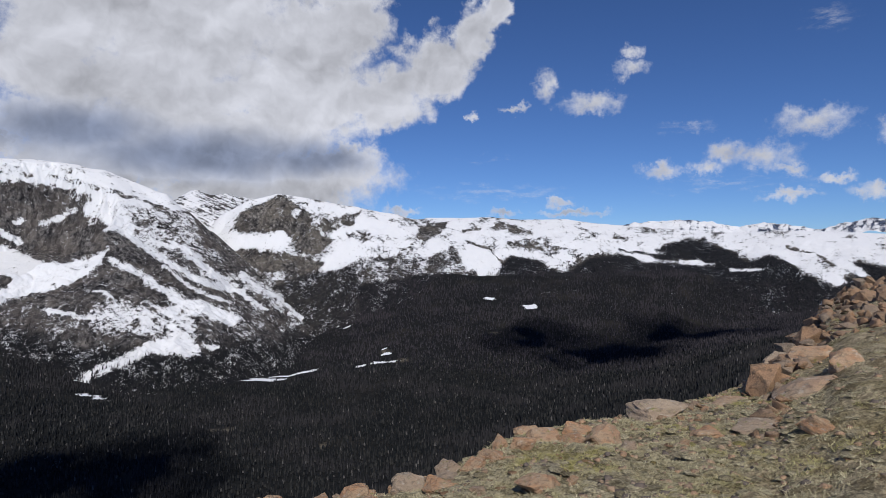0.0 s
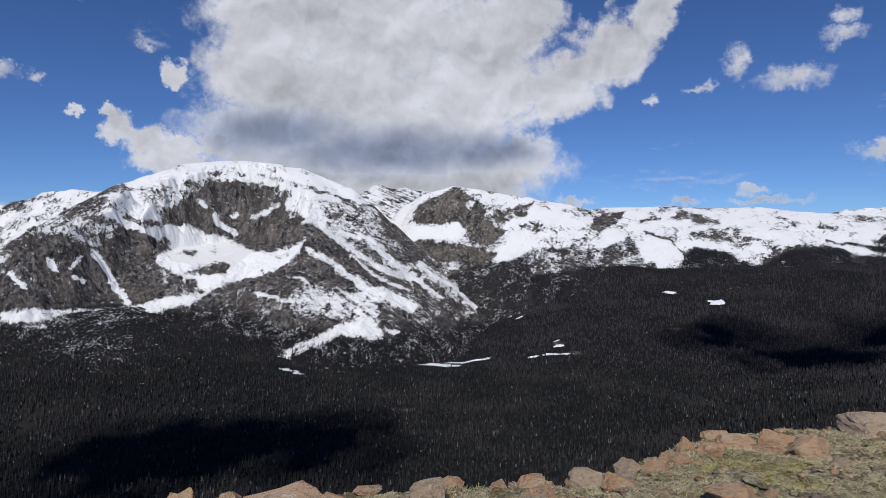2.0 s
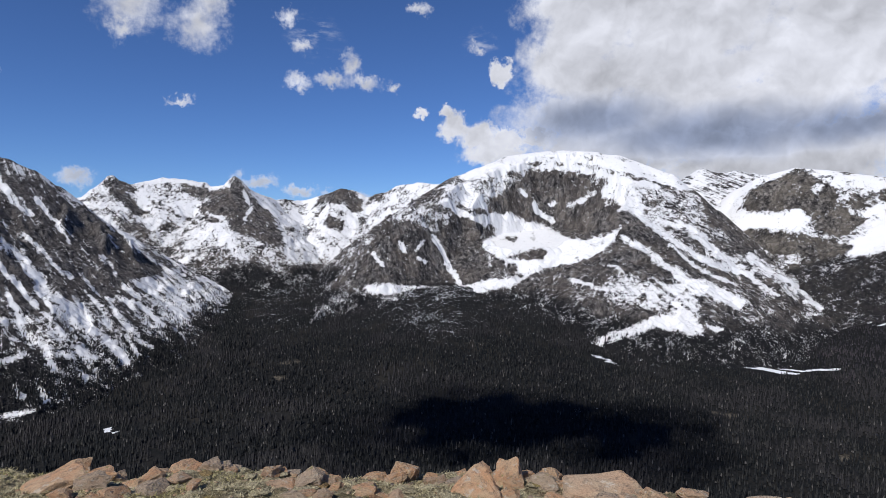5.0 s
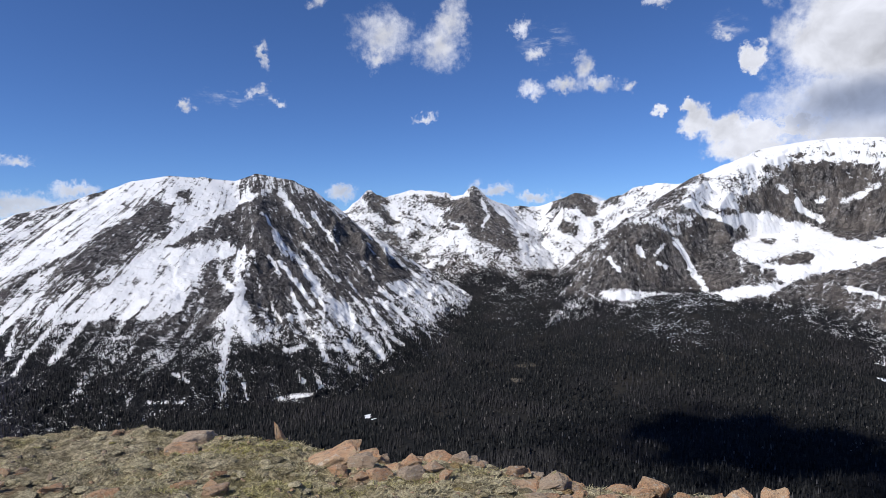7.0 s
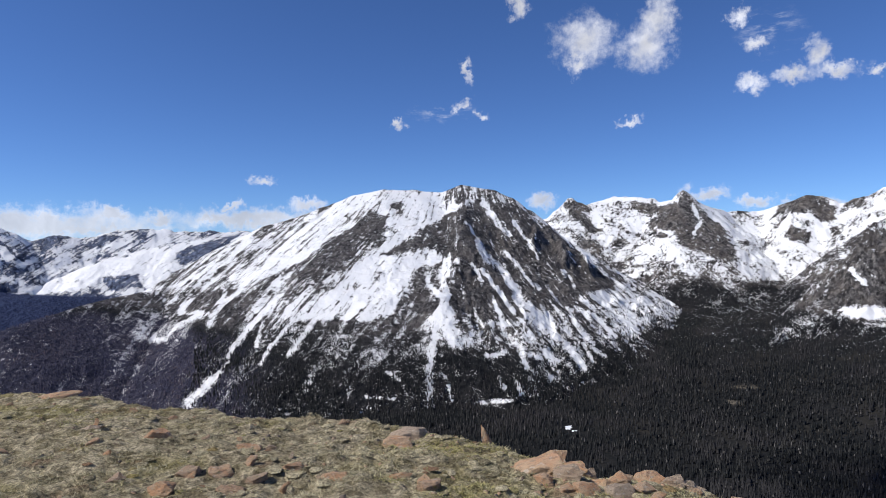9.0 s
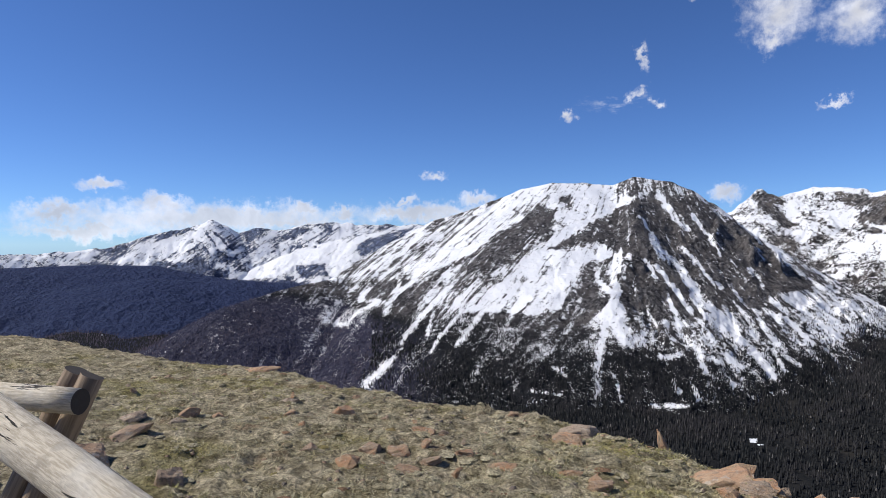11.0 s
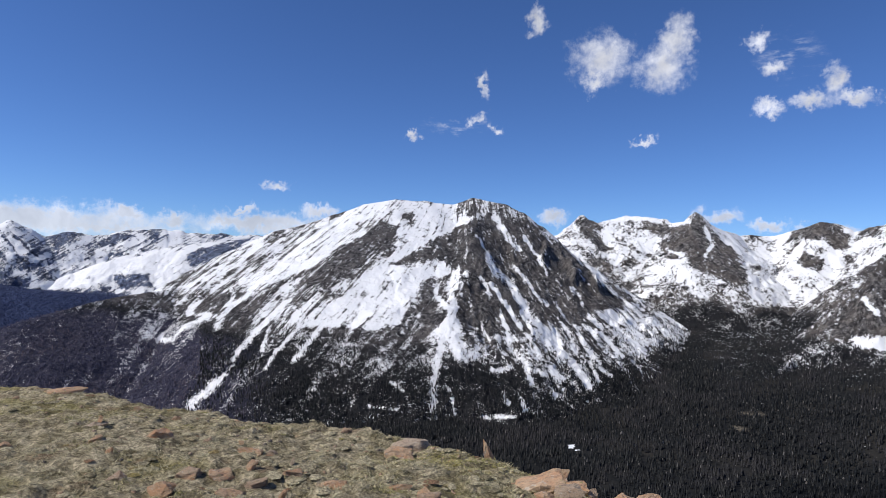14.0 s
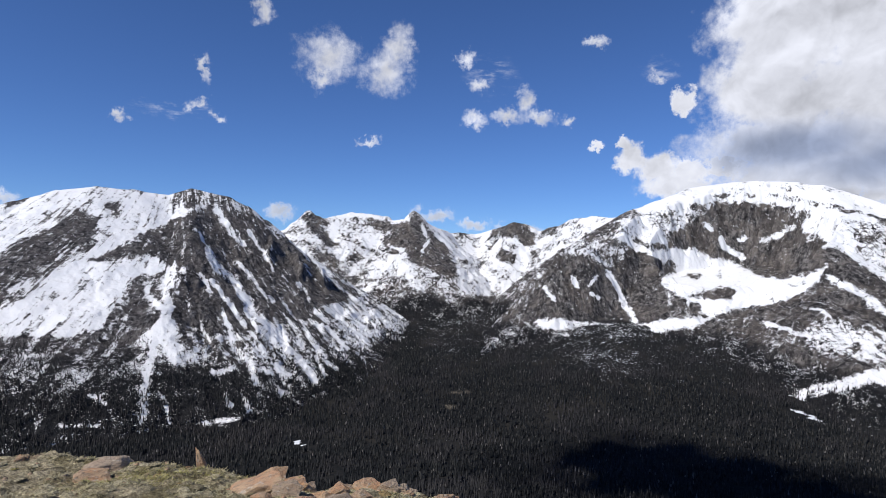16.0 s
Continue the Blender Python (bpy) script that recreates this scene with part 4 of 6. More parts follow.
CIRQUE_FIELDS_A = [
    (0.06, None, 65.4, 2.2, 64.7, 3.1, 63.2, 3.6, 62.7, 4.4, 62.1, 3.6, 60.9, 2.3, 59.8, 1.2, 59.0, -0.3, 58.7, -1.5, 60.4, -1.2, 61.9, -0.8, 63.2, -0.1, 63.5, 0.6, 64.8, 0.4, 65.5, 1.3),
    (0.18, None, 72.8, 3.5, 71.9, 4.2, 70.8, 3.3, 70.6, 2.0, 69.3, 1.0, 70.7, 1.0, 71.7, 2.2, 72.4, 2.7),
    (0.42, None, 72.9, 1.8, 70.7, 0.8, 68.7, -1.0, 67.5, -2.4, 68.7, -3.0, 70.2, -1.8, 71.7, -0.3),
    (0.35, None, 69.1, 3.9, 66.6, 3.7, 64.6, 3.2, 65.0, 1.9, 66.0, 2.3, 68.1, 3.3),
    (0.45, None, 69.1, 2.0, 67.6, 1.5, 66.6, 0.7, 68.1, 0.8),
]
CIRQUE_FIELDS_B = [
    (0.08, None, 56.3, 1.6, 55.1, 3.3, 53.1, 3.7, 51.8, 2.7, 51.6, 1.6, 52.6, 1.4, 53.4, 2.2, 54.9, 2.4),
    (0.25, None, 55.5, 0.2, 54.6, 1.3, 53.0, 0.4, 53.6, -0.2),
    (0.3, None, 51.4, 2.1, 50.6, 3.3, 49.0, 3.5, 50.1, 2.6),
    (0.3, None, 59.3, 2.5, 58.0, 2.8, 57.7, 2.1, 58.8, 2.0),
    (0.5, None, 67.2, -1.8, 63.5, -1.6, 62.3, -2.9, 64.0, -3.8, 66.1, -3.5),
    (0.6, None, 62.4, -1.4, 59.3, -1.6, 57.8, -2.9, 60.4, -3.2),
    (0.6, None, 57.7, -0.3, 55.2, 0.2, 55.2, -0.9, 57.2, -1.4),
]
CIRQUE_STREAKS = [
    (0.97, 0.16, None, 62.1, 3.3, 61.4, 1.8, 61.9, 0.7),
    (0.9, 0.16, None, 65.0, 1.2, 63.7, 0.8),
]
RIDGE_FIELDS_A = [
    (0.12, None, 18.9, 1.7, 18.0, 3.3, 16.0, 4.3, 14.4, 4.9, 13.4, 4.1, 12.4, 3.8, 11.9, 2.3, 11.0, 1.2, 9.9, 0.9, 11.4, -0.3, 12.9, -0.1, 13.9, 1.0, 15.4, 0.7, 17.0, 1.5),
    (0.95, None, 16.7, 1.5, 14.4, 1.8, 13.7, 0.8, 14.9, 0.3),
    (0.85, None, 13.9, 3.6, 12.8, 3.8, 13.4, 2.5),
    (0.1, None, 18.9, -0.1, 17.0, 0.2, 13.9, -0.5, 10.9, -1.1, 11.4, -1.9, 13.4, -2.2, 16.5, -1.9, 18.0, -1.3),
    (0.35, None, 17.5, -1.8, 12.9, -2.1, 10.9, -1.8, 11.9, -3.1, 13.9, -3.8, 16.5, -3.1),
]
RIDGE_FIELDS_B = [
    (0.25, None, 11.3, 2.5, 10.0, 3.0, 9.0, 3.2, 7.5, 3.5, 8.1, 2.2, 9.5, 1.9, 10.7, 1.6),
    (0.4, None, 9.0, 1.5, 6.6, 1.5, 6.2, 0.7, 8.5, 1.0),
    (0.2, None, 2.4, 1.1, 2.1, 2.1, -0.6, 2.6, -0.1, 1.8, 1.6, 0.6),
    (0.25, None, -4.1, 2.0, -5.4, 2.5, -8.0, 1.7, -8.4, 1.2, -6.1, 1.5),
    (0.6, None, -6.2, 0.6, -10.4, 1.1, -10.5, -0.8, -8.0, -0.4),
    (0.4, 0.4, 11.9, -2.9, 8.0, -1.3, 4.3, -0.8, 1.6, -0.8, -0.9, 0.2, -1.9, -0.8, -0.1, -1.8, 4.3, -2.8, 9.0, -3.4),
    (0.2, 0.8, 15.9, -3.4, 13.4, -2.4, 10.9, -1.9, 8.0, -1.6, 7.5, -7.7, 13.9, -7.9),
]
RIDGE_FIELDS_C = [
    (0.93, 0, -1.3, -0.4, -2.6, 0.2, -3.8, 0.1, -5.0, -0.7, -6.2, -1.6, -7.0, -1.9, -6.2, -2.1, -5.0, -1.7, -4.2, -2.4, -3.4, -2.7, -3.0, -1.7, -1.8, -1.2),
    (0.06, 1, -5.3, -1.6, -6.0, -0.6, -7.8, -0.9, -9.1, -1.4, -10.6, -2.1, -11.3, -3.1, -5.0, -3.6),
    (0.07, 1, -18.9, -0.1, -20.0, 0.4, -21.2, 0.7, -22.8, 0.7, -23.3, 0.3, -24.7, -0.3, -25.2, -0.5, -25.7, -1.2, -23.8, -1.1, -21.6, -0.7, -19.1, -0.4),
]
RIDGE_FIELDS_D = [
    (0.06, 1, -11.1, -2.2, -12.6, -1.5, -13.6, -0.8, -15.6, -0.5, -17.0, -0.8, -18.4, -1.5, -20.7, -1.5, -23.0, -1.8, -26.0, -2.0, -26.4, -1.1, -27.7, -0.6, -28.9, -1.1, -30.0, -1.9, -31.6, -2.9, -32.3, -3.3, -29.2, -6.0, -11.1, -6.6),
    (0.06, 1, -32.3, -1.0, -33.8, -1.1, -35.9, -1.7, -37.9, -1.8, -37.9, -3.1, -34.2, -2.5, -33.1, -1.7),
    (0.96, 0, -24.7, -0.1, -26.8, -0.6, -29.3, -0.8, -30.2, -1.7, -31.2, -2.4, -32.3, -3.1, -33.0, -2.8, -31.6, -1.7, -30.8, -1.0, -32.0, -1.0, -33.1, -1.7, -33.8, -2.3, -34.4, -2.3, -33.3, -1.0, -33.1, 0.3, -25.2, 0.8),
]
RIDGE_STREAKS = [
    (0.2, 0.1, None, -2.2, 0.7, -4.2, 0.1, -5.4, -1.2),
    (0.3, 0.1, None, -1.8, 1.6, -3.4, 1.9),
    (0.8, 0.16, 0.1, -17.2, -0.7, -19.3, -1.2, -21.4, -1.2, -23.5, -1.5),
    (0.97, 0.1, 0, -24.9, -1.9, -27.0, -1.9),
    (0.1, 0.13, 1, -15.8, -0.2, -18.4, -0.6, -20.7, -1.1),
    (0.2, 0.1, None, -28.9, -0.1, -30.8, -0.5, -32.3, -1.5),
    (0.3, 0.16, None, -6.0, 0.5, -9.1, -0.0),
    (0.4, 0.1, None, -7.6, 0.8, -11.1, -0.0),
]
LONG_FIELDS_A = [
    (0.95, None, 118.7, -3.2, 116.8, -2.3, 114.1, -1.3, 110.4, -0.2, 105.9, 0.7, 104.3, 1.1, 106.4, -0.3, 108.4, -1.9, 110.8, -2.4, 112.2, -2.0, 114.1, -3.0),
    (0.2, None, 107.5, -0.4, 104.9, 0.8, 102.3, 1.3, 103.4, 0.0, 105.4, -1.1, 106.4, -1.5),
    (0.85, None, 127.1, -1.4, 124.9, 0.1, 120.8, 1.0, 121.7, -0.0, 123.7, -1.2, 124.8, -1.7),
    (0.2, None, 124.9, 0.8, 121.7, 1.5, 121.1, 1.2, 124.1, 0.5),
    (0.3, None, 116.7, 1.6, 115.1, 1.8, 114.7, 0.8, 116.5, 0.6),
    (0.35, None, 114.7, 0.9, 110.9, 1.8, 112.3, 0.8, 113.7, 0.2),
    (0.15, None, 124.5, -1.6, 121.2, -1.4, 118.6, -2.6, 120.7, -3.1, 124.8, -3.1),
]
LONG_FIELDS_B = [
    (0.75, None, 120.2, 1.4, 119.4, 1.5, 118.2, -0.2, 116.9, -1.1, 119.5, -1.1, 120.6, 0.2),
    (0.15, None, 112.7, -2.0, 110.3, -1.9, 109.8, -2.9, 112.2, -3.2),
]
LONG_STREAKS = [
    (0.2, 0.08, None, 120.2, 1.0, 119.1, -0.7),
    (0.2, 0.08, None, 119.6, 1.0, 118.0, -0.6),
    (0.2, 0.08, None, 120.8, 0.2, 119.9, -1.2),
]
MASSIF_ZONES = (MASSIF_FIELDS_A + MASSIF_FIELDS_B + MASSIF_FIELDS_C + MASSIF_FIELDS_D + MASSIF_FIELDS_E + MASSIF_FIELDS_F + MASSIF_FIELDS_G, MASSIF_STREAKS_A + MASSIF_STREAKS_B + MASSIF_STREAKS_C + MASSIF_STREAKS_D + MASSIF_STREAKS_E)
DOME_ZONES = (DOME_FIELDS_A + DOME_FIELDS_B + DOME_FIELDS_C + DOME_FIELDS_D + DOME_FIELDS_E + DOME_FIELDS_F, DOME_STREAKS_A + DOME_STREAKS_B + DOME_STREAKS_C)
CIRQUE_ZONES = (CIRQUE_FIELDS_A + CIRQUE_FIELDS_B, CIRQUE_STREAKS)
RIDGE_ZONES = (RIDGE_FIELDS_A + RIDGE_FIELDS_B + RIDGE_FIELDS_C + RIDGE_FIELDS_D, RIDGE_STREAKS)
LONG_ZONES = (LONG_FIELDS_A + LONG_FIELDS_B, LONG_STREAKS)


def patchy(x, y, h, size, seed):
    """Noise over a slope as seen from the overlook, so that steep walls are mottled evenly too."""
    b, d = np.degrees(np.arctan2(-x, y)), np.hypot(x, y)
    return fractal(np.radians(b) * 3600 / size, (h + 0.3 * d) / size, 4, seed, 0.64)


def drifts(x, y, h, zones, snow, woods=None, comb=0.05):
    """Lays the named fields and streaks over the shares of snow and woods, with ragged edges that follow the fall of the slope."""
    d = np.hypot(x, y)
    lane = lanes(x, y, h)
    b = np.degrees(np.arctan2(-x, y)) + comb * fractal(lane / 60, h / 150, 4, 131, 0.6) + 0.24 * patchy(x, y, h, 45, 135)
    e = np.degrees(np.arctan2(h - EYE, d)) + 0.20 * patchy(x, y, h, 50, 141)
    fields, streaks = zones
    for share, wood, *edge in fields:
        pb, pe = np.array(edge[0::2]), np.array(edge[1::2])
        near = (b > pb.min() - 0.4) & (b < pb.max() + 0.4) & (e > pe.min() - 0.4) & (e < pe.max() + 0.4)
        u, v = b[near], e[near]
        inside, gap = np.zeros(u.shape, bool), np.full(u.shape, 9.0)
        for k in range(len(pb)):
            ub, ue, wb, we = pb[k - 1], pe[k - 1], pb[k], pe[k]
            lb, le = wb - ub, we - ue
            f = np.clip(((u - ub) * lb + (v - ue) * le) / (lb * lb + le * le + 1e-9), 0, 1)
            gap = np.minimum(gap, np.hypot(u - ub - f * lb, v - ue - f * le))
            inside ^= ((ue > v) != (we > v)) & (u < lb * (v - ue) / (le if le else 1e-9) + ub)
        felt = ramp(np.where(inside, gap, -gap), -0.24, 0.24)
        snow[near] += (share - snow[near]) * felt
        if woods is not None and wood is not None:
            woods[near] += (wood - woods[near]) * felt
    for share, wide, wood, *trail in streaks:
        pb, pe = np.array(trail[0::2]), np.array(trail[1::2])
        near = (b > pb.min() - 0.8) & (b < pb.max() + 0.8) & (e > pe.min() - 0.8) & (e < pe.max() + 0.8)
        u, v = b[near], e[near]
        gap = np.full(u.shape, 9.0)
        for ub, ue, wb, we in zip(pb[:-1], pe[:-1], pb[1:], pe[1:]):
            lb, le = wb - ub, we - ue
            f = np.clip(((u - ub) * lb + (v - ue) * le) / (lb * lb + le * le + 1e-9), 0, 1)
            gap = np.minimum(gap, np.hypot(u - ub - f * lb, v - ue - f * le))
        felt = 0.9 * (1 - ramp(gap / wide, 0.2, 1.9))
        snow[near] += (share - snow[near]) * felt
        if woods is not None and wood is not None:
            woods[near] += (wood - woods[near]) * felt
    return snow, woods


def spread(share):
    """Widens shares of snow about one half, so that full fields stay whole and bare rock stays bare."""
    return 0.5 + (share - 0.5) * 1.05


def steepness(h, x, y, fn):
    e = 6.0
    return np.hypot(fn(x + e, y) - h, fn(x, y + e) - h) / e


def rule_massif(x, y):
    h, gully, off = height_massif(x, y)
    b = np.degrees(np.arctan2(-x, y))
    trees = ramp(treeline(x, y) - h, -60, 60)
    snow = 0.46 - 0.28 * ramp(treeline(x, y) - h, -60, 90) - 0.25 * ramp(b, 104, 111)
    snow, _ = drifts(x, y, h, MASSIF_ZONES, snow, comb=0.22)
    fall = fractal(lanes(x, y, h) / 34, h / 420, 5, 205, 0.62)
    # Cover above 1 brings in the spur's hazed tint.
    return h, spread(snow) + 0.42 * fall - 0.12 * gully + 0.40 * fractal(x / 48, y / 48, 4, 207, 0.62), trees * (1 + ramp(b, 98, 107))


def rule_dome(x, y):
    h, gully, off = height_dome(x, y)
    trees = ramp(treeline(x, y) - h, -30, 40)
    snow = 0.36 - 0.2 * trees
    snow, _ = drifts(x, y, h, DOME_ZONES, snow)
    fall = fractal(lanes(x, y, h) / 34, h / 300, 5, 215, 0.62)
    return h, spread(snow) + (0.08 + 0.26 * ramp(-np.degrees(np.arctan2(-x, y)), -28, -22)) * fall - 0.12 * gully + 0.46 * patchy(x, y, h, 46, 217), trees


def plain_rule(ridges, rough, seed, base, wooded=None, zones=([], []), crisp=1.0, jag=3.0):
    def rule(x, y):
        h, gully, off = crags(x, y, ridges, rough, seed, None, crisp, jag)
        steep = steepness(h, x, y, lambda u, v: crags(u, v, ridges, rough, seed, None, crisp, jag)[0])
        trees = treeline(x, y) - h
        woods = ramp(trees, -15, 30) if wooded is None else np.full(x.shape, wooded)
        snow = base - 0.2 * gully - 0.25 * ramp(steep, 1.2, 2.0) + 0.35 * fractal(x / 150, y / 150, 5, seed, 0.6)
        snow, woods = drifts(x, y, h, zones, snow + (np.minimum(snow, 0.1) - snow) * ramp(trees, -40, 30), woods)
        return h, spread(snow) + 0.50 * patchy(x, y, h, 58, seed + 21), woods
    return rule


# open snowy meadows and the frozen lake: bearing, distance, half-width, half-depth
MEADOWS = [
    (20.5, 2440, 22, 12),
    (17.5, 2460, 145, 24),
    (14.6, 2504, 68, 14),
    (12.6, 2508, 50, 10),
    (7.5, 2448, 20, 12),
    (5.5, 2464, 70, 11),
    (5.0, 2544, 30, 9),
    (5.4, 2616, 16, 10),
    (-4.4, 3172, 34, 16),
    (-8.0, 3108, 39, 24),
    (-27.5, 3732, 47, 20),
    (8.9, 3084, 30, 14),
    (29.7, 2340, 63, 12),
    (25.1, 2340, 21, 12),
    (79.0, 2136, 48, 8),
    (72.7, 1850, 8, 16),
    (72.1, 1826, 10, 12),
    (71.6, 1800, 7, 14),
    (66.3, 1828, 7, 7),
    (92.2, 2152, 39, 10),
]


def meadow(x, y, front=0.0):
    b, d = np.degrees(np.arctan2(-x, y)), np.hypot(x, y)
    open_land = np.zeros(x.shape)
    d = d + 10 * fractal(x / 50, y / 50, 3, 301)
    for b0, d0, wide, deep in MEADOWS:
        e = np.hypot(np.radians(b - b0) * d0 / (wide + front / 3), (d - d0 + front) / (deep + front))
        open_land = np.maximum(open_land, 1 - ramp(e + 0.8 * fractal(x / 22, y / 22, 4, 305, 0.6), 0.7, 1.1))
    return open_land


# dry grassy clearings in the forest: bearing, distance, half-width, half-depth
CLEARINGS = [(19.5, 1848, 40, 36), (11.1, 1611, 16, 28), (4.0, 2470, 36, 22), (5.4, 2570, 22, 24), (-4.7, 2790, 26, 18), (58.3, 2271, 40, 20), (59.1, 2120, 30, 22)]


def clearing(x, y):
    b, d = np.degrees(np.arctan2(-x, y)), np.hypot(x, y)
    open_land = np.zeros(x.shape)
    for b0, d0, wide, deep in CLEARINGS:
        e = np.hypot(np.radians(b - b0) * d0 / wide, (d - d0) / deep)
        open_land = np.maximum(open_land, 1 - ramp(e + 0.7 * fractal(x / 18, y / 18, 4, 315, 0.6), 0.5, 1.2))
    return open_land


def rule_valley(x, y):
    h = valley_height(x, y)
    b = np.degrees(np.arctan2(-x, y))
    snow = 0.10 + 0.07 * ramp(b, 12, 24) + 0.10 * ramp(h, -470, -330) + 0.14 * fractal(x / 300, y / 300, 4, 8) + 0.14 * fractal(x / 40, y / 40, 3, 88)
    snow = snow + 0.09 * ramp(b, 20, 30) * ramp(-b, -72, -60) * ramp(np.hypot(x, y), 1900, 2500)
    open_slope = ramp(h - treeline(x, y), 0, 40) * ramp(np.hypot(x, y), 2900, 3100)
    return h, snow + 0.75 * meadow(x, y) + 0.5 * open_slope, clearing(x, y)


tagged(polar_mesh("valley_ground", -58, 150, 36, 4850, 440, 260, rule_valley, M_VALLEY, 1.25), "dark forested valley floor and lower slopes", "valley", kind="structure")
LAND = [
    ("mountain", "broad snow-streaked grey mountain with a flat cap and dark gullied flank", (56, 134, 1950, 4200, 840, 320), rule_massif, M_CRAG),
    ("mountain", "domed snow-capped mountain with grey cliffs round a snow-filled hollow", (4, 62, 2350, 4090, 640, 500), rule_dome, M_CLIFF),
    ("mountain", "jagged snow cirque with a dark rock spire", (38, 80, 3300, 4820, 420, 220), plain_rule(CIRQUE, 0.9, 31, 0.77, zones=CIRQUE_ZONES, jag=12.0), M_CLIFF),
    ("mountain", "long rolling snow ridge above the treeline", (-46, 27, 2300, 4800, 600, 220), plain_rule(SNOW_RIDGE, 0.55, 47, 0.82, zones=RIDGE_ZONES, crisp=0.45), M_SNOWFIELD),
    ("mountain", "distant pointed snow peak", (9, 31, 3900, 4850, 220, 80), plain_rule(FAR_PEAK, 0.6, 53, 0.64, jag=16.0), M_CRAG),
    ("mountain", "low distant range of white snow peaks", (-43, -8, 4550, 4850, 420, 40), plain_rule(WEST_RANGE, 0.5, 59, 0.72, jag=16.0), M_FAR_HAZE),
    ("mountain", "distant range with a high snow-striped peak, blue haze put into its rock colour", (94, 146, 4100, 4850, 520, 80), plain_rule(LONG_RANGE, 0.8, 67, 0.60, zones=LONG_ZONES, jag=17.0), M_FAR_HAZE),
    ("mountain", "snow-covered shoulder ridge before the distant range", (94, 128, 3500, 4750, 320, 110), plain_rule(NEAR_RANGE, 0.6, 71, 0.68, zones=LONG_ZONES, jag=10.0), M_FAR_HAZE),
    ("hill", "wooded foothills with blue haze put into their colour", (100, 146, 3000, 4600, 320, 120), plain_rule(FOOTHILL, 0.5, 73, -0.6, 1.0), M_FAR_HAZE),
]
for kind_name, words, fan, rule, mat in LAND:
    tagged(polar_mesh(kind_name, *fan, rule, mat, sink=valley_height), words, kind_name)

# ---------------------------------------------------------------- clouds overhead that shade the valley


def vapour(n, shader):
    shader.inputs["Base Color"].default_value = (0.82, 0.83, 0.85, 1)
    shader.inputs["Roughness"].default_value = 1.0
    n.put(shader.inputs["Alpha"], n.step(n.noise(spot_of(n), 0.006, 5.0, 0.6), 0.3, 0.7, 0.05, 0.26))


M_CLOUD = material("cloud_vapour", vapour)


def shading_cloud(b, d, ground, wide, deep, seed):
    """A ragged flat cumulus on the sun's ray over the shaded stretch of forest."""
    rng = random.Random(seed)
    x, y = plan(b, d)
    ray = toward(SUN_BEARING, SUN_HEIGHT)
    base = Vector((float(x), float(y), ground)) + ray * ((1500 - ground) / ray.z)
    bm = bmesh.new()
    for k in range(16):
        a, r = rng.uniform(0, 6.28), math.sqrt(rng.random())
        size = rng.uniform(0.28, 0.5)
        m = Matrix.Translation((wide * 0.75 * r * math.cos(a), deep * 0.75 * r * math.sin(a), rng.uniform(0, 60))) @ Matrix.Diagonal((wide * size, deep * size, 70, 1))
        bmesh.ops.create_icosphere(bm, subdivisions=3, radius=1.0, matrix=m)
    for v in bm.verts:
        v.co += Vector((1, 1, 0.3)) * (60 * noise.fractal(v.co / 180 + Vector((seed, 0, 0)), 1.0, 2.0, 4))
        v.co.z = max(v.co.z, -25)
    mesh = bpy.data.meshes.new("cloud")
    bm.to_mesh(mesh)
    bm.free()
    mesh.materials.append(M_CLOUD)
    ob = new("cloud", mesh)
    ob.matrix_world = Matrix.Translation(base) @ pose(0, 0, 0, 0, 0, b)
    return tagged(ob, "flat ragged white cumulus cloud high over the valley", "cloud", kind="structure")


shading_cloud(47, 1580, -505, 340, 330, 1)
shading_cloud(33, 1560, -500, 400, 370, 4)
shading_cloud(-13, 2700, -400, 400, 330, 2)
shading_cloud(-22, 3050, -400, 330, 300, 3)

# ---------------------------------------------------------------- the rim underfoot
# bearing of the rim and the angle down to it
RIM = np.array([(-60, -1.85), (-35.5, -2.4), (-34, -3.0), (-32.6, -3.6), (-31.6, -4.4), (-30.5, -5.9), (-29.5, -7.2), (-28.6, -8.1), (-27.8, -9.6), (-26.8, -10.3), (-23.8, -11.88),
                (-19.7, -13.28), (-13, -15.08), (-8.5, -16.08), (-5.1, -17.08), (-1.7, -18.48), (1.1, -20.18), (5, -20.88), (9.4, -21.08), (26, -21.75), (37.6, -21.25),
                (47, -21.15), (53.8, -21.35), (59, -20.45), (64, -19.75), (71, -19.45), (76.7, -18.38), (80.8, -17.18), (85.5, -16.38), (93.7, -14.98), (98.7, -14.28),
                (103.5, -13.58), (108, -12.78), (112, -11.58), (116.4, -10.58), (121, -9.98), (125, -9.08), (129, -7.98), (133, -6.98), (150, -4.48)])


def rim(b):
    down = np.tan(np.radians(-np.interp(b, RIM[:, 0], RIM[:, 1])))
    dist = np.minimum(2.25 / down, 8 + 5 / (0.1 + down))
    return np.minimum(dist, 24), down


def turf_height(x, y):
    b, d = np.degrees(np.arctan2(-x, y)), np.hypot(x, y)
    edge, down = rim(b)
    top = EYE - down * edge
    u = d / edge
    inside = top * np.clip(u, 0, 1) ** 1.4
    h = np.where(u < 1, inside, top - 0.85 * (d - edge))
    tussock = 1 - 2 * np.abs(fractal(x / 0.5, y / 0.34, 4, 6, 0.55))
    return h + ramp(d, 0.5, 3) * (0.07 * fractal(x / 0.9, y / 0.9, 4, 2) + 0.05 * (tussock - 0.6)) + 0.045 * fractal(x / 0.2, y / 0.14, 4, 4, 0.6)


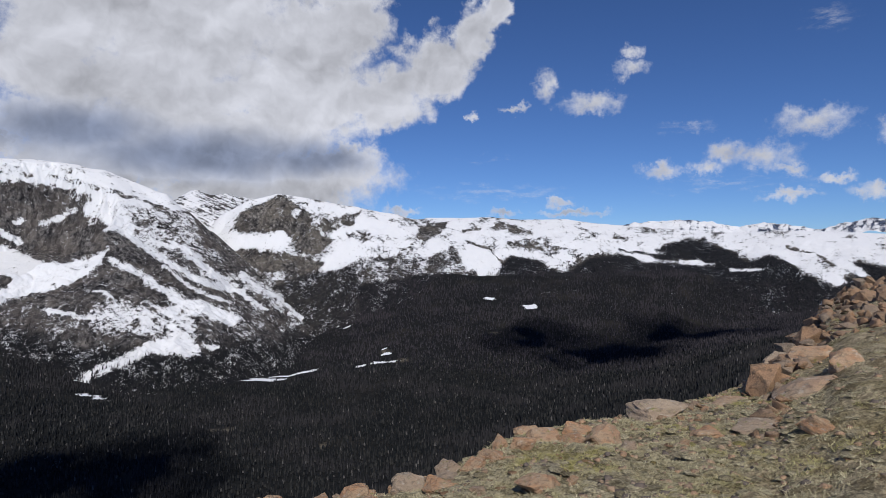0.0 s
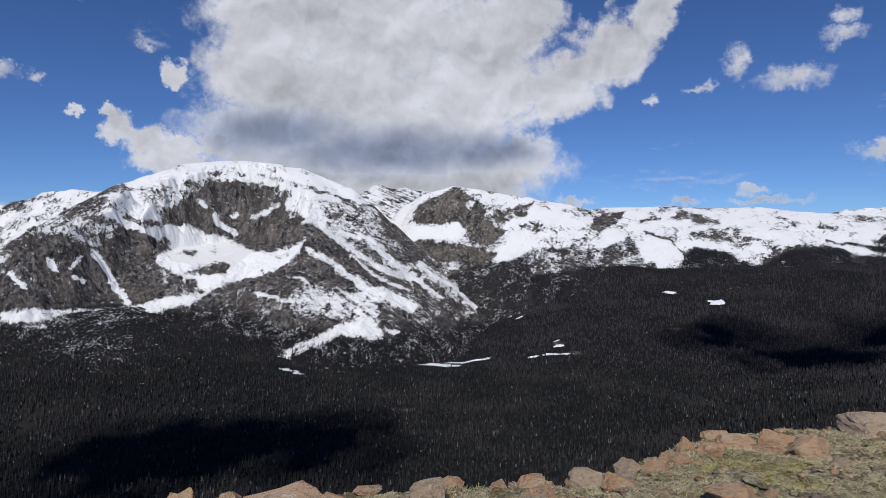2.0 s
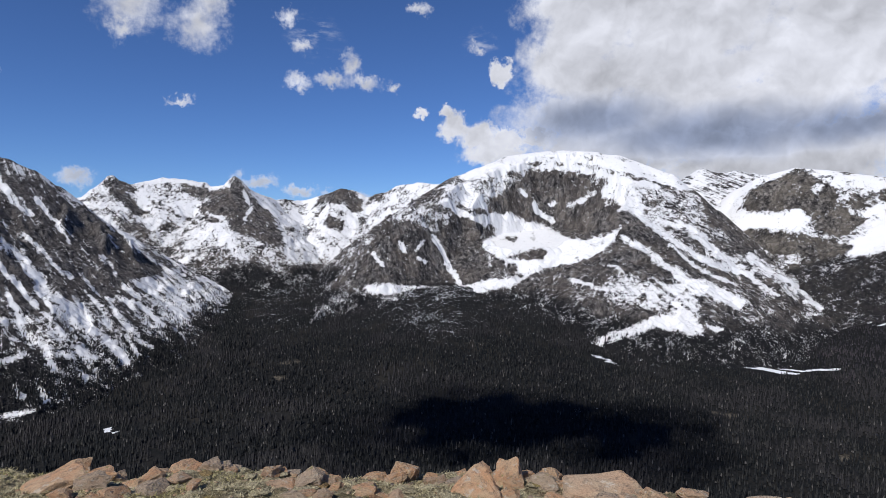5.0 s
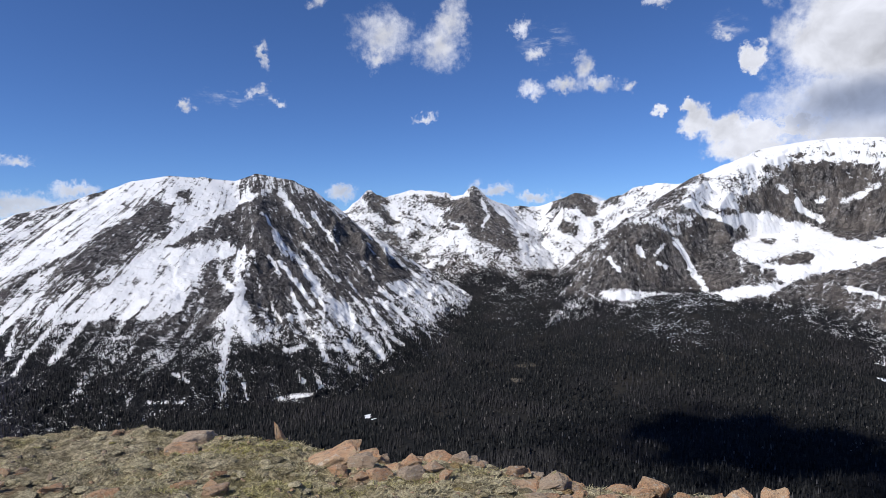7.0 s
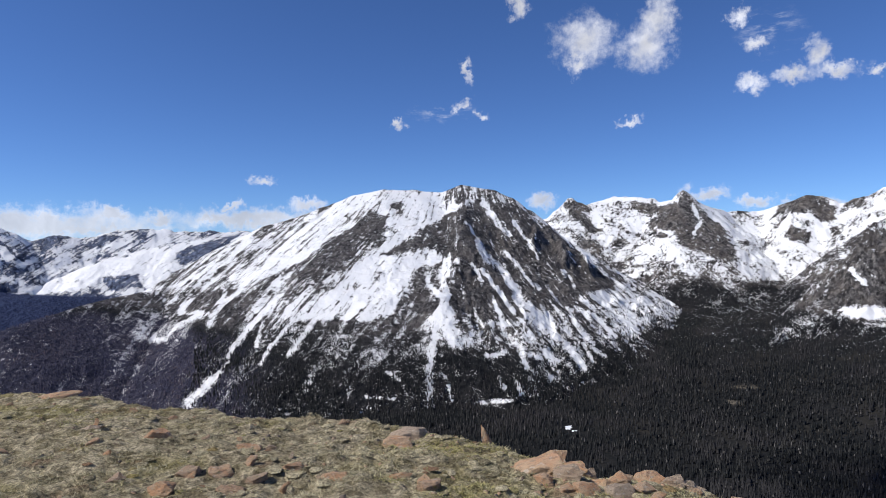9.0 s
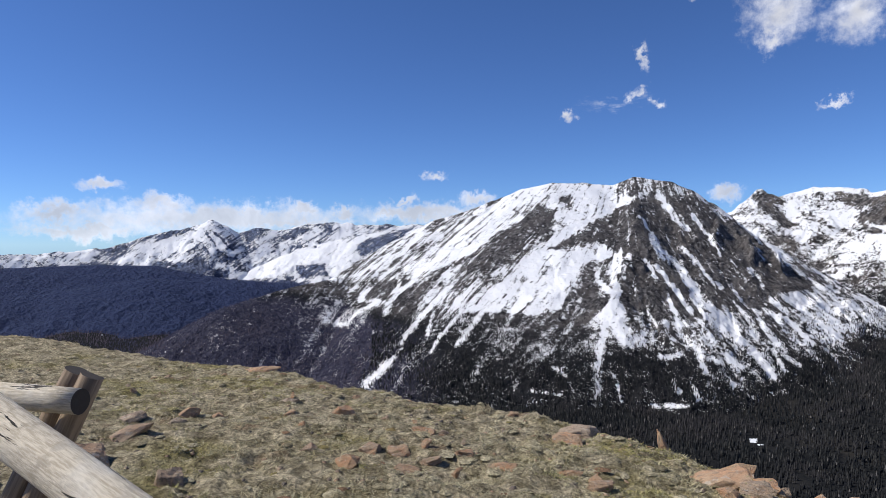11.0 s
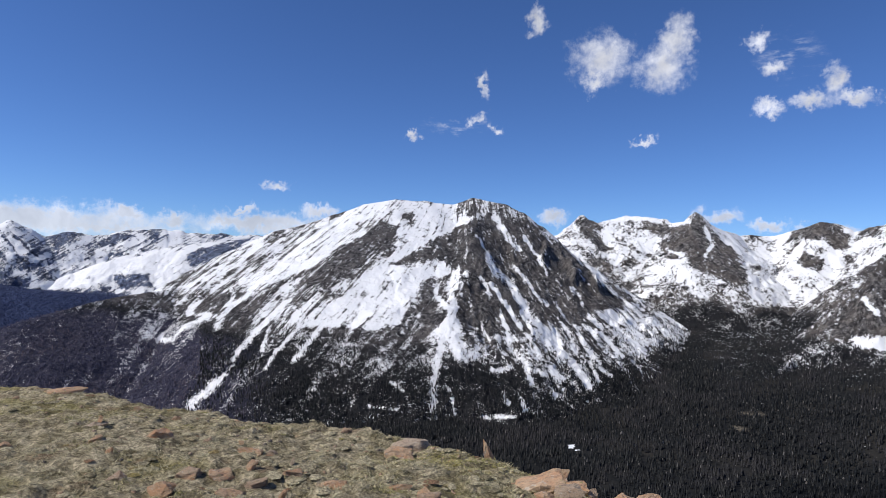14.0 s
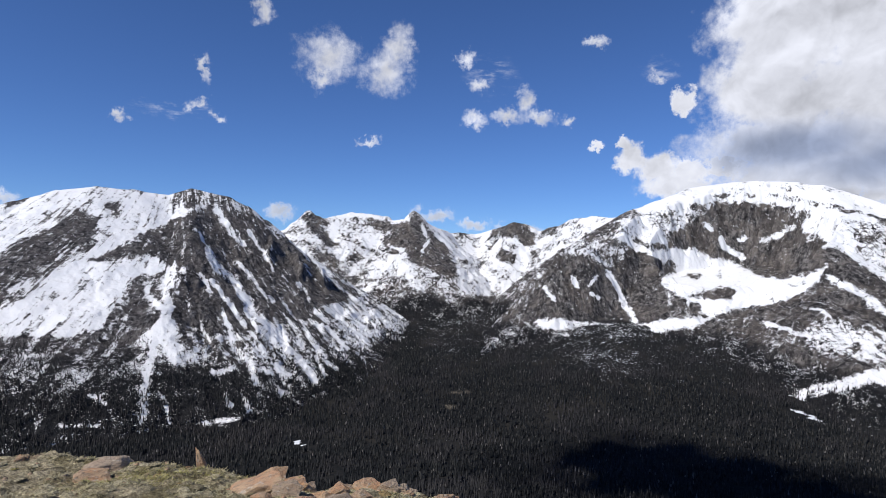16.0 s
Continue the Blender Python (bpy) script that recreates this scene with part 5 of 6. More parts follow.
def rule_turf(x, y):
    b = np.degrees(np.arctan2(-x, y))
    return turf_height(x, y), None, ramp(-b + 14 * fractal(x / 1.5, y / 1.5, 3, 66), 12, 36) * 0.4


tagged(polar_mesh("ground", -60, 150, 0.02, 32, 720, 330, rule_turf, M_TUNDRA, 1.5), "dry olive and brown alpine tundra turf", "ground", kind="structure")


def rule_plateau(x, y):
    """The tundra goes on behind the overlook as a gently rolling plateau."""
    turn = np.degrees(np.arctan2(-x, y)) % 360
    away = ramp(turn, 150, 168) * ramp(-turn, -300, -282)
    d = np.hypot(x, y)
    level = 0.02 * d + ramp(d, 20, 400) * 5 * fractal(x / 240, y / 240, 4, 91) + 0.035 * fractal(x / 0.24, y / 0.24, 4, 4)
    return turf_height(x, y) * (1 - away) + level * away, None, 0.3 + 0 * d


tagged(polar_mesh("ground", 150, 300, 0.02, 4850, 150, 150, rule_plateau, M_TUNDRA, 3.5), "rolling tundra plateau behind the overlook", "ground", kind="structure")

# ---------------------------------------------------------------- forest


def land_height(x, y):
    h = valley_height(x, y)
    for fn in (height_massif, height_dome, lambda u, v: crags(u, v, SNOW_RIDGE, 0.55, 47, None, 0.45), lambda u, v: crags(u, v, CIRQUE, 0.9, 31)):
        h = np.maximum(h, fn(x, y)[0])
    return h


def forest(name, words, b0, b1, d0, d1, count, seed, blend=110.0, low=-70, mat=M_NEEDLES, fades=(), size=1.0):
    rng = np.random.default_rng(seed)
    b = rng.uniform(b0, b1, count)
    d = np.sqrt(rng.uniform(d0 * d0, d1 * d1, count))
    x, y = plan(b, d)
    z = land_height(x, y)
    stand = fractal(x / 130, y / 130, 4, 90)
    keep = (rng.uniform(0, 1, count) < ramp(treeline(x, y) - z + 30 * stand, low, blend)) & (stand > -0.62) & (meadow(x, y, 28.0) < 0.3) & (clearing(x, y) < rng.uniform(0.1, 0.9, count))
    for start, whole in fades:
        keep &= rng.uniform(0, 1, count) < ramp(b + 5 * stand, start, whole)
    for fn, zones, far in ((height_massif, MASSIF_ZONES, 2300), (height_dome, DOME_ZONES, 2500), (lambda u, v: (z, 0), RIDGE_ZONES, 3300)):
        on = (fn(x, y)[0] > z - 2) & (d > far)
        snow, woods = drifts(x, y, z, zones, np.full(x.shape, 0.3), np.full(x.shape, 1.0))
        keep &= ~on | ((snow < 0.7) & (woods > 0.5))
    x, y, z = x[keep], y[keep], z[keep]
    n = len(x)
    tall = size * rng.uniform(11, 22, n) * (0.55 + 0.45 * ramp(treeline(x, y) - z, -50, 160))
    wide = tall * rng.uniform(0.13, 0.19, n)
    spin = rng.uniform(0, 6.28, n)
    sides = 4
    ang = spin[:, None] + np.arange(sides) * 2 * np.pi / sides
    parts, tris = [], []
    base = 0
    for low, top, fat in ((0.08, 0.68, 1.0), (0.42, 1.0, 0.66)):
        ring = np.stack([x[:, None] + np.cos(ang) * (wide * fat)[:, None], y[:, None] + np.sin(ang) * (wide * fat)[:, None], np.repeat((z + low * tall)[:, None], sides, 1)], -1)
        tip = np.stack([x, y, z + top * tall], -1)[:, None, :]
        parts.append(np.concatenate([ring, tip], 1))
    co = np.concatenate(parts, 1)
    each = 2 * (sides + 1)
    one = []
    for k in range(2):
        o = k * (sides + 1)
        one += [(o + i, o + (i + 1) % sides, o + sides) for i in range(sides)]
    one = np.array(one)
    faces = (one[None] + (np.arange(n) * each)[:, None, None]).reshape(-1, 3)
    mesh = bpy.data.meshes.new(name)
    mesh.vertices.add(n * each)
    mesh.vertices.foreach_set("co", co.astype(np.float32).ravel())
    mesh.loops.add(faces.size)
    mesh.loops.foreach_set("vertex_index", faces.astype(np.int32).ravel())
    mesh.polygons.add(len(faces))
    mesh.polygons.foreach_set("loop_start", np.arange(0, faces.size, 3, dtype=np.int32))
    mesh.update()
    mesh.materials.append(mat)
    return tagged(new(name, mesh), words, "forest", kind="stuff")


forest("forest", "dense dark conifer forest on the valley floor", -34, 108, 960, 2500, 62000, 5, fades=((108, 98),))
forest("forest", "dark conifers thinning out towards the treeline", 2, 108, 2500, 3700, 48000, 6, fades=((6, 22), (108, 98)))
forest("forest", "grey-brown dying conifers below the snow ridge, lightened for haze", -34, 24, 2350, 3900, 38000, 16, mat=M_GREY_HAZE, fades=((22, 6),))
forest("forest", "purplish grey-brown beetle-killed conifers on the long spur, tinted blue for haze", 96, 136, 1250, 3600, 36000, 7, mat=M_DEAD_HAZE, fades=((98, 108),), size=0.62)
forest("forest", "scattered dark conifers on snow at the treeline", 62, 106, 2450, 3500, 40000, 8, blend=160, low=-120)

# ---------------------------------------------------------------- boulders on the rim


def stone_mesh(name, seed, points=15, edge=0.045, rough=0.10, fine=True, power=2.4):
    """An angular block: the hull of a few points with chipped edges and a rough skin."""
    rng = random.Random(seed)
    bm = bmesh.new()
    for _ in range(points):
        v = Vector((rng.uniform(-1, 1), rng.uniform(-1, 1), rng.uniform(-1, 1)))
        v = v * (1.0 / (abs(v.x) ** power + abs(v.y) ** power + abs(v.z) ** power) ** (1 / power)) * rng.uniform(0.66, 1.0)
        bm.verts.new(v)
    made = bmesh.ops.convex_hull(bm, input=bm.verts)
    bmesh.ops.delete(bm, geom=[g for g in made["geom_interior"] if isinstance(g, bmesh.types.BMVert)], context="VERTS")
    bmesh.ops.bevel(bm, geom=list(bm.edges), offset=edge, segments=1, affect="EDGES")
    bmesh.ops.triangulate(bm, faces=list(bm.faces))
    if fine:
        bmesh.ops.subdivide_edges(bm, edges=[e for e in bm.edges if e.calc_length() > 0.28], cuts=2, use_grid_fill=True)
    bmesh.ops.triangulate(bm, faces=list(bm.faces))
    for v in bm.verts:
        v.co += v.co.normalized() * (rough * noise.fractal(v.co * 1.9 + Vector((seed, 0, 0)), 1.0, 2.0, 4) + 0.045 * noise.noise(v.co * 6))
    mesh = bpy.data.meshes.new(name)
    bm.to_mesh(mesh)
    bm.free()
    narrow, lean = rng.uniform(0.05, 0.38), rng.uniform(-0.2, 0.2)
    co = np.array([v.co for v in mesh.vertices])
    low, high = co.min(0), co.max(0)
    for v in mesh.vertices:
        v.co = Vector(((v.co[i] - (low[i] + high[i]) / 2) / (high[i] - low[i]) for i in range(3)))
        v.co.x *= 1.0 - narrow * (v.co.z + 0.4)
        v.co.y *= 1.0 - 0.5 * narrow * (v.co.z + 0.4)
        v.co.x += lean * (v.co.z + 0.5)
    mesh.materials.append(M_GRANITE)
    return mesh


STONES = [stone_mesh("rock", 3 + 7 * k, 10 + k, 0.04, 0.15) for k in range(8)]
BLOCKS = [stone_mesh("rock", 400 + 3 * k, 9, 0.03, 0.03, False) for k in range(10)]
PEBBLES = [stone_mesh("rock", 200 + 5 * k, 8, 0.02, 0.04) for k in range(8)]
ROCKS_A = [
    (108.5, 7.61, 0.36, 0.18), (113.4, 8.28, 0.4, 0.1), (107.4, 8.89, 0.15, 0.11), (115.3, 11.2, 0.64, 0.18), (104.7, 7.37, 0.11, 0.12),
    (113.2, 7.3, 0.17, 0.09), (101.7, 7.05, 0.27, 0.1), (100.6, 6.85, 0.12, 0.1), (99.4, 6.85, 0.16, 0.08), (103.3, 5.97, 0.34, 0.17),
    (108.3, 5.61, 0.31, 0.16), (106.1, 5.97, 0.23, 0.12), (111.5, 6.0, 0.17, 0.08), (85.8, 5.24, 0.24, 0.16), (94.3, 5.52, 0.26, 0.1),
    (88.6, 5.56, 0.23, 0.1), (88.0, 7.08, 0.47, 0.21), (87.5, 7.66, 0.59, 0.18), (86.8, 7.36, 0.13, 0.1), (93.3, 8.18, 0.11, 0.11),
]
ROCKS_B = [
    (97.4, 5.9, 0.23, 0.09), (100.7, 5.65, 0.22, 0.1), (103.0, 5.35, 0.26, 0.13), (80.1, 7.04, 0.22, 0.25), (75.7, 6.2, 0.65, 0.37),
    (70.2, 5.99, 0.34, 0.12), (68.8, 6.29, 0.3, 0.14), (66.5, 6.25, 0.36, 0.14), (63.4, 6.2, 0.24, 0.09), (59.7, 5.92, 0.23, 0.15),
    (58.5, 5.96, 0.09, 0.11), (57.5, 5.9, 0.09, 0.06), (56.0, 5.84, 0.11, 0.09), (53.4, 5.76, 0.11, 0.13), (50.6, 5.76, 0.28, 0.15),
    (51.6, 5.3, 0.3, 0.11), (58.7, 5.56, 0.42, 0.08), (47.8, 5.78, 0.28, 0.2), (45.5, 5.68, 0.14, 0.11), (44.5, 5.54, 0.11, 0.12),
]
ROCKS_C = [
    (41.0, 5.16, 0.49, 0.29), (38.0, 5.56, 0.37, 0.26), (35.5, 5.52, 0.32, 0.13), (34.3, 5.59, 0.13, 0.1), (30.1, 5.53, 0.79, 0.28),
    (56.7, 5.24, 0.2, 0.1), (71.9, 5.63, 0.27, 0.14), (73.2, 6.45, 0.37, 0.18), (7.4, 5.74, 0.33, 0.16), (1.9, 5.92, 0.23, 0.11),
    (-0.2, 6.22, 0.36, 0.21), (-2.5, 6.32, 0.3, 0.22), (-5.0, 7.04, 0.24, 0.25), (-6.8, 6.7, 0.32, 0.24), (-8.5, 7.04, 0.4, 0.25),
    (-10.8, 6.96, 0.4, 0.21), (-12.2, 7.68, 0.44, 0.31), (-13.8, 7.18, 0.48, 0.32), (-18.9, 8.73, 0.83, 0.37), (-16.0, 6.63, 0.23, 0.19),
]
ROCKS_D = [
    (-24.3, 9.91, 0.7, 0.12), (-26.8, 10.74, 0.6, 0.26), (-29.5, 9.44, 0.99, 0.26), (-28.0, 13.38, 0.6, 0.5), (-30.4, 6.84, 0.39, 0.21),
    (-26.2, 7.62, 0.6, 0.1), (-3.7, 5.08, 0.19, 0.11), (-8.2, 5.28, 0.45, 0.17), (-22.4, 7.31, 0.42, 0.19), (-30.4, 12.12, 0.81, 0.49),
    (-32.5, 9.97, 0.57, 0.4), (128.4, 5.96, 0.43, 0.29), (122.7, 5.28, 0.3, 0.28), (125.5, 6.82, 0.46, 0.19), (121.6, 7.65, 0.29, 0.15),
    (122.2, 7.44, 0.21, 0.1), (119.0, 7.59, 0.17, 0.09), (126.0, 7.6, 0.44, 0.09),
]

scatter = random.Random(12)


def set_stone(b, d, wide, tall, mesh, words, deep=0.75, lift=0.32):
    x, y = plan(b, d)
    z = float(turf_height(np.array([x]), np.array([y]))[0])
    ob = new("rock", mesh)
    full = tall / (1 - lift)
    ob.matrix_world = pose(x, y, z + full * (0.5 - lift), scatter.uniform(-15, 15), scatter.uniform(-15, 15), b + scatter.uniform(-35, 35)) @ Matrix.Diagonal((wide, wide * deep, full, 1))
    return tagged(ob, words, "rock", group="rocks on the tundra rim")


SLABS = [stone_mesh("rock", 800 + 17 * k, 22, 0.05, 0.10, power=6.0) for k in range(5)]
SPIKE = stone_mesh("rock", 91, 10)
OUTCROP_BLOCKS = [stone_mesh("rock", 600 + 11 * k, 9 + k, 0.03, 0.08) for k in range(6)]
for mesh in OUTCROP_BLOCKS:
    mesh.materials[0] = M_OUTCROP
for v in SPIKE.vertices:
    v.co.x *= 0.95 - 0.75 * (v.co.z + 0.5)
    v.co.y *= 0.95 - 0.7 * (v.co.z + 0.5)
    v.co.x -= 0.18 * (v.co.z + 0.5)
for n, (b, d, wide, tall) in enumerate(ROCKS_A + ROCKS_B + ROCKS_C + ROCKS_D):
    words = "lichen-spotted orange granite boulder half sunk in turf" if wide > 0.3 else "small weathered brown granite rock in the turf"
    set_stone(b, d, wide, tall * (1.0 if 80 < b < 82 else 0.85 if 24 < b < 49 else 0.55), SPIKE if tall > wide and 80 < b < 82 else SLABS[n % 5] if wide > 0.42 else STONES[(n * 5) % 8], words, lift=0.42)
# rim edging, the blocky outcrop where the rim climbs, and loose stones
for k in range(110):
    b = scatter.uniform(-8, 78)
    edge = float(rim(b)[0])
    wide = scatter.uniform(0.09, 0.36)
    set_stone(b, edge * scatter.uniform(0.86, 1.02), wide, wide * scatter.uniform(0.2, 0.42), STONES[k % 8], "weathered tan granite rock along the rim")
for k in range(70):
    b = scatter.uniform(-41, -27)
    edge = float(rim(b)[0])
    wide = 0.22 + 0.45 * scatter.random() ** 2
    set_stone(b, edge * scatter.uniform(0.72, 1.04), wide, wide * scatter.uniform(0.35, 0.7), OUTCROP_BLOCKS[k % 6], "jumbled brown granite block of a broken outcrop")
for k in range(46):
    b = scatter.uniform(-30, 134)
    edge = float(rim(b)[0])
    wide = scatter.uniform(0.05, 0.14)
    set_stone(b, edge * scatter.uniform(0.6, 0.97), wide, wide * scatter.uniform(0.35, 0.7), PEBBLES[k % 8], "small dark weathered stone lying in the turf")


def outcrop(name, words, count, seed):
    """The broken outcrop where the rim climbs: blocks heaped on one another, too many to tell apart."""
    rng = random.Random(seed)
    kinds = []
    for m in BLOCKS:
        kinds.append((np.array([v.co for v in m.vertices]), np.array([p.vertices[:] for p in m.polygons])))
    verts, faces, total = [], [], 0
    for k in range(count):
        b = -8 - 34 * rng.random() ** 0.30
        edge = float(rim(b)[0])
        d = edge * (1.05 - (0.16 if b > -26 else 0.5) * rng.random() ** 1.2)
        x, y = plan(b, d)
        z = float(turf_height(np.array([x]), np.array([y]))[0])
        size = (0.06 + 0.42 * rng.random() ** 2.2) * (0.5 + 0.5 * min(1.0, d / 12)) * (0.9 if b < -27 else 0.5)
        co, fa = kinds[k % len(kinds)]
        m = pose(x, y, z + size * (rng.uniform(-0.12, 0.22) if b < -27 else rng.uniform(-0.2, 0.05)), rng.uniform(-28, 28), rng.uniform(-28, 28), rng.uniform(0, 360)) @ Matrix.Diagonal((size, size * rng.uniform(0.5, 1), size * rng.uniform(0.35, 0.8), 1))
        a = np.array(m)
        verts.append(co @ a[:3, :3].T + a[:3, 3])
        faces.append(fa + total)
        total += len(co)
    co, fa = np.concatenate(verts), np.concatenate(faces)
    mesh = bpy.data.meshes.new(name)
    mesh.vertices.add(len(co))
    mesh.vertices.foreach_set("co", co.astype(np.float32).ravel())
    mesh.loops.add(fa.size)
    mesh.loops.foreach_set("vertex_index", fa.astype(np.int32).ravel())
    mesh.polygons.add(len(fa))
    mesh.polygons.foreach_set("loop_start", np.arange(0, fa.size, 3, dtype=np.int32))
    mesh.update()
    mesh.materials.append(M_OUTCROP)
    return tagged(new(name, mesh), words, "rocks", kind="stuff")


def rubble(name, words, count, seed):
    """Loose chips too many to count, thickest by the outcrop."""
    rng = np.random.default_rng(seed)
    b = np.where(rng.uniform(0, 1, count) < 0.55, rng.uniform(-40, 2, count), rng.uniform(0, 136, count))
    edge, _ = rim(b)
    near = np.minimum(3.6, 0.5 * edge)
    d = near + (edge - near) * rng.uniform(0, 1, count) ** 0.8
    x, y = plan(b, d)
    z = turf_height(x, y)
    base = np.array([(1, 0, 0), (-0.5, 0.87, 0), (-0.5, -0.87, 0), (0.3, 0.5, 0.8), (0.4, -0.6, 0.7), (-0.7, 0, 0.75)])
    one = np.array([(0, 3, 4), (0, 1, 3), (1, 5, 3), (1, 2, 5), (2, 4, 5), (2, 0, 4), (3, 5, 4)])
    size = rng.uniform(0.008, 0.036, count) * (1 + 0.5 * (b < -12))
    pts = base[None] * (size[:, None, None] * rng.uniform(0.6, 1.3, (count, 6, 3)))
    ang = rng.uniform(0, 6.28, count)
    c, sn = np.cos(ang)[:, None], np.sin(ang)[:, None]
    co = np.stack([x[:, None] + pts[..., 0] * c - pts[..., 1] * sn, y[:, None] + pts[..., 0] * sn + pts[..., 1] * c, z[:, None] - 0.006 + pts[..., 2] * 0.75], -1)
    faces = (one[None] + (np.arange(count) * 6)[:, None, None]).reshape(-1, 3)
    mesh = bpy.data.meshes.new(name)
    mesh.vertices.add(count * 6)
    mesh.vertices.foreach_set("co", co.astype(np.float32).ravel())
    mesh.loops.add(faces.size)
    mesh.loops.foreach_set("vertex_index", faces.astype(np.int32).ravel())
    mesh.polygons.add(len(faces))
    mesh.polygons.foreach_set("loop_start", np.arange(0, faces.size, 3, dtype=np.int32))
    mesh.update()
    mesh.materials.append(M_CHIP)
    return tagged(new(name, mesh), words, "rubble", kind="stuff")


def chip(n, shader):
    p = spot_of(n)
    r = n.node("ShaderNodeNewGeometry").outputs["Random Per Island"]
    c = n.mix(n.step(r, 0.1, 0.7), (0.42, 0.27, 0.165), (0.40, 0.30, 0.20))
    c = n.mix(n.step(r, 0.58, 0.75), c, (0.15, 0.12, 0.10))
    c = n.mix(n.step(n.noise(p, 9.0, 5.0, 0.65), 0.5, 0.64), c, n.mix(0.6, c, (0.14, 0.12, 0.10)))
    n.put(shader.inputs["Base Color"], n.mix(n.step(n.noise(p, 70.0, 4.0), 0.35, 0.65), n.mix(0.5, c, (0.08, 0.06, 0.045)), c))
    shader.inputs["Roughness"].default_value = 0.9


M_CHIP = material("rock_chips", chip)
outcrop("outcrop", "broken reddish-brown granite outcrop of heaped angular blocks", 2000, 5)
rubble("rubble", "loose orange and tan granite chips strewn in the turf", 3600, 77)

# ---------------------------------------------------------------- turf blades


def straw(n, shader):
    r = n.node("ShaderNodeNewGeometry").outputs["Random Per Island"]
    wide = n.noise(spot_of(n), 0.9, 3.0)
    c = n.mix(r, (0.32, 0.29, 0.18), (0.56, 0.50, 0.33))
    c = n.mix(n.step(wide, 0.48, 0.64), c, n.mix(0.6, c, (0.36, 0.33, 0.09)))
    n.put(shader.inputs["Base Color"], c)
    shader.inputs["Roughness"].default_value = 0.9
    shader.inputs["Specular IOR Level"].default_value = 0.1


M_STRAW = material("dry_grass", straw)


def matted(n, shader):
    p = spot_of(n)
    r = n.node("ShaderNodeNewGeometry").outputs["Random Per Island"]
    fine = n.noise(p, 45.0, 6.0, 0.72)
    c = n.mix(n.step(r, 0.0, 0.6), (0.36, 0.31, 0.19), (0.66, 0.58, 0.38))
    c = n.mix(n.step(n.noise(p, 3.2, 6.0, 0.68), 0.52, 0.62), c, n.mix(0.55, c, (0.15, 0.12, 0.075)))
    c = n.mix(n.step(r, 0.90, 0.95), c, (0.40, 0.36, 0.13))
    c = n.mix(n.step(r, 0.94, 0.97), c, (0.36, 0.22, 0.13))
    n.put(shader.inputs["Base Color"], n.mix(n.step(fine, 0.34, 0.66), n.mix(0.72, c, (0.045, 0.036, 0.025)), c))
    shader.inputs["Roughness"].default_value = 0.95
    shader.inputs["Specular IOR Level"].default_value = 0.1
    bump(n, shader, fine, 1.0, 0.03)


M_MAT = material("matted_turf", matted)


def grass(name, words, b0, b1, tufts, blades, seed):
    rng = np.random.default_rng(seed)
    b = rng.uniform(b0, b1, tufts)
    edge, _ = rim(b)
    near = np.minimum(3.6, 0.5 * edge)
    d = near + (edge - near) * rng.uniform(0, 1, tufts) ** 0.8
    x, y = plan(b, d)
    keep = fractal(x / 0.5, y / 0.5, 3, 61) > -0.12 + 0.10 * ramp(-b, 8, 26)
    x, y = x[keep], y[keep]
    n = len(x) * blades
    x, y = np.repeat(x, blades), np.repeat(y, blades)
    px, py = x + rng.normal(0, 0.035, n), y + rng.normal(0, 0.035, n)
    z = turf_height(px, py) - 0.004
    tall, ang = rng.uniform(0.008, 0.034, n), rng.uniform(0, 6.28, n)
    lean = rng.normal(0, 1.2, (n, 2)) * tall[:, None] + np.array([0.014, -0.007])
    wide = rng.uniform(0.003, 0.006, n)
    co = np.empty((n, 3, 3), np.float32)
    co[:, 0] = np.stack([px - np.cos(ang) * wide, py - np.sin(ang) * wide, z], -1)
    co[:, 1] = np.stack([px + np.cos(ang) * wide, py + np.sin(ang) * wide, z], -1)
    co[:, 2] = np.stack([px + lean[:, 0], py + lean[:, 1], z + tall], -1)
    mesh = bpy.data.meshes.new(name)
    mesh.vertices.add(3 * n)
    mesh.vertices.foreach_set("co", co.ravel())
    mesh.loops.add(3 * n)
    mesh.loops.foreach_set("vertex_index", np.arange(3 * n, dtype=np.int32))
    mesh.polygons.add(n)
    mesh.polygons.foreach_set("loop_start", np.arange(0, 3 * n, 3, dtype=np.int32))
    mesh.update()
    mesh.materials.append(M_STRAW)
    return tagged(new(name, mesh), words, "grass", kind="stuff")


grass("grass", "short dry straw-coloured alpine grass tufts", -40, 138, 30000, 9, 31)
# Added tufts brighten this slope, standing in for sun that falls on it.
grass("grass", "extra dry straw that lightens the slope below the outcrop in place of sunlight", -40, -4, 18000, 9, 37)


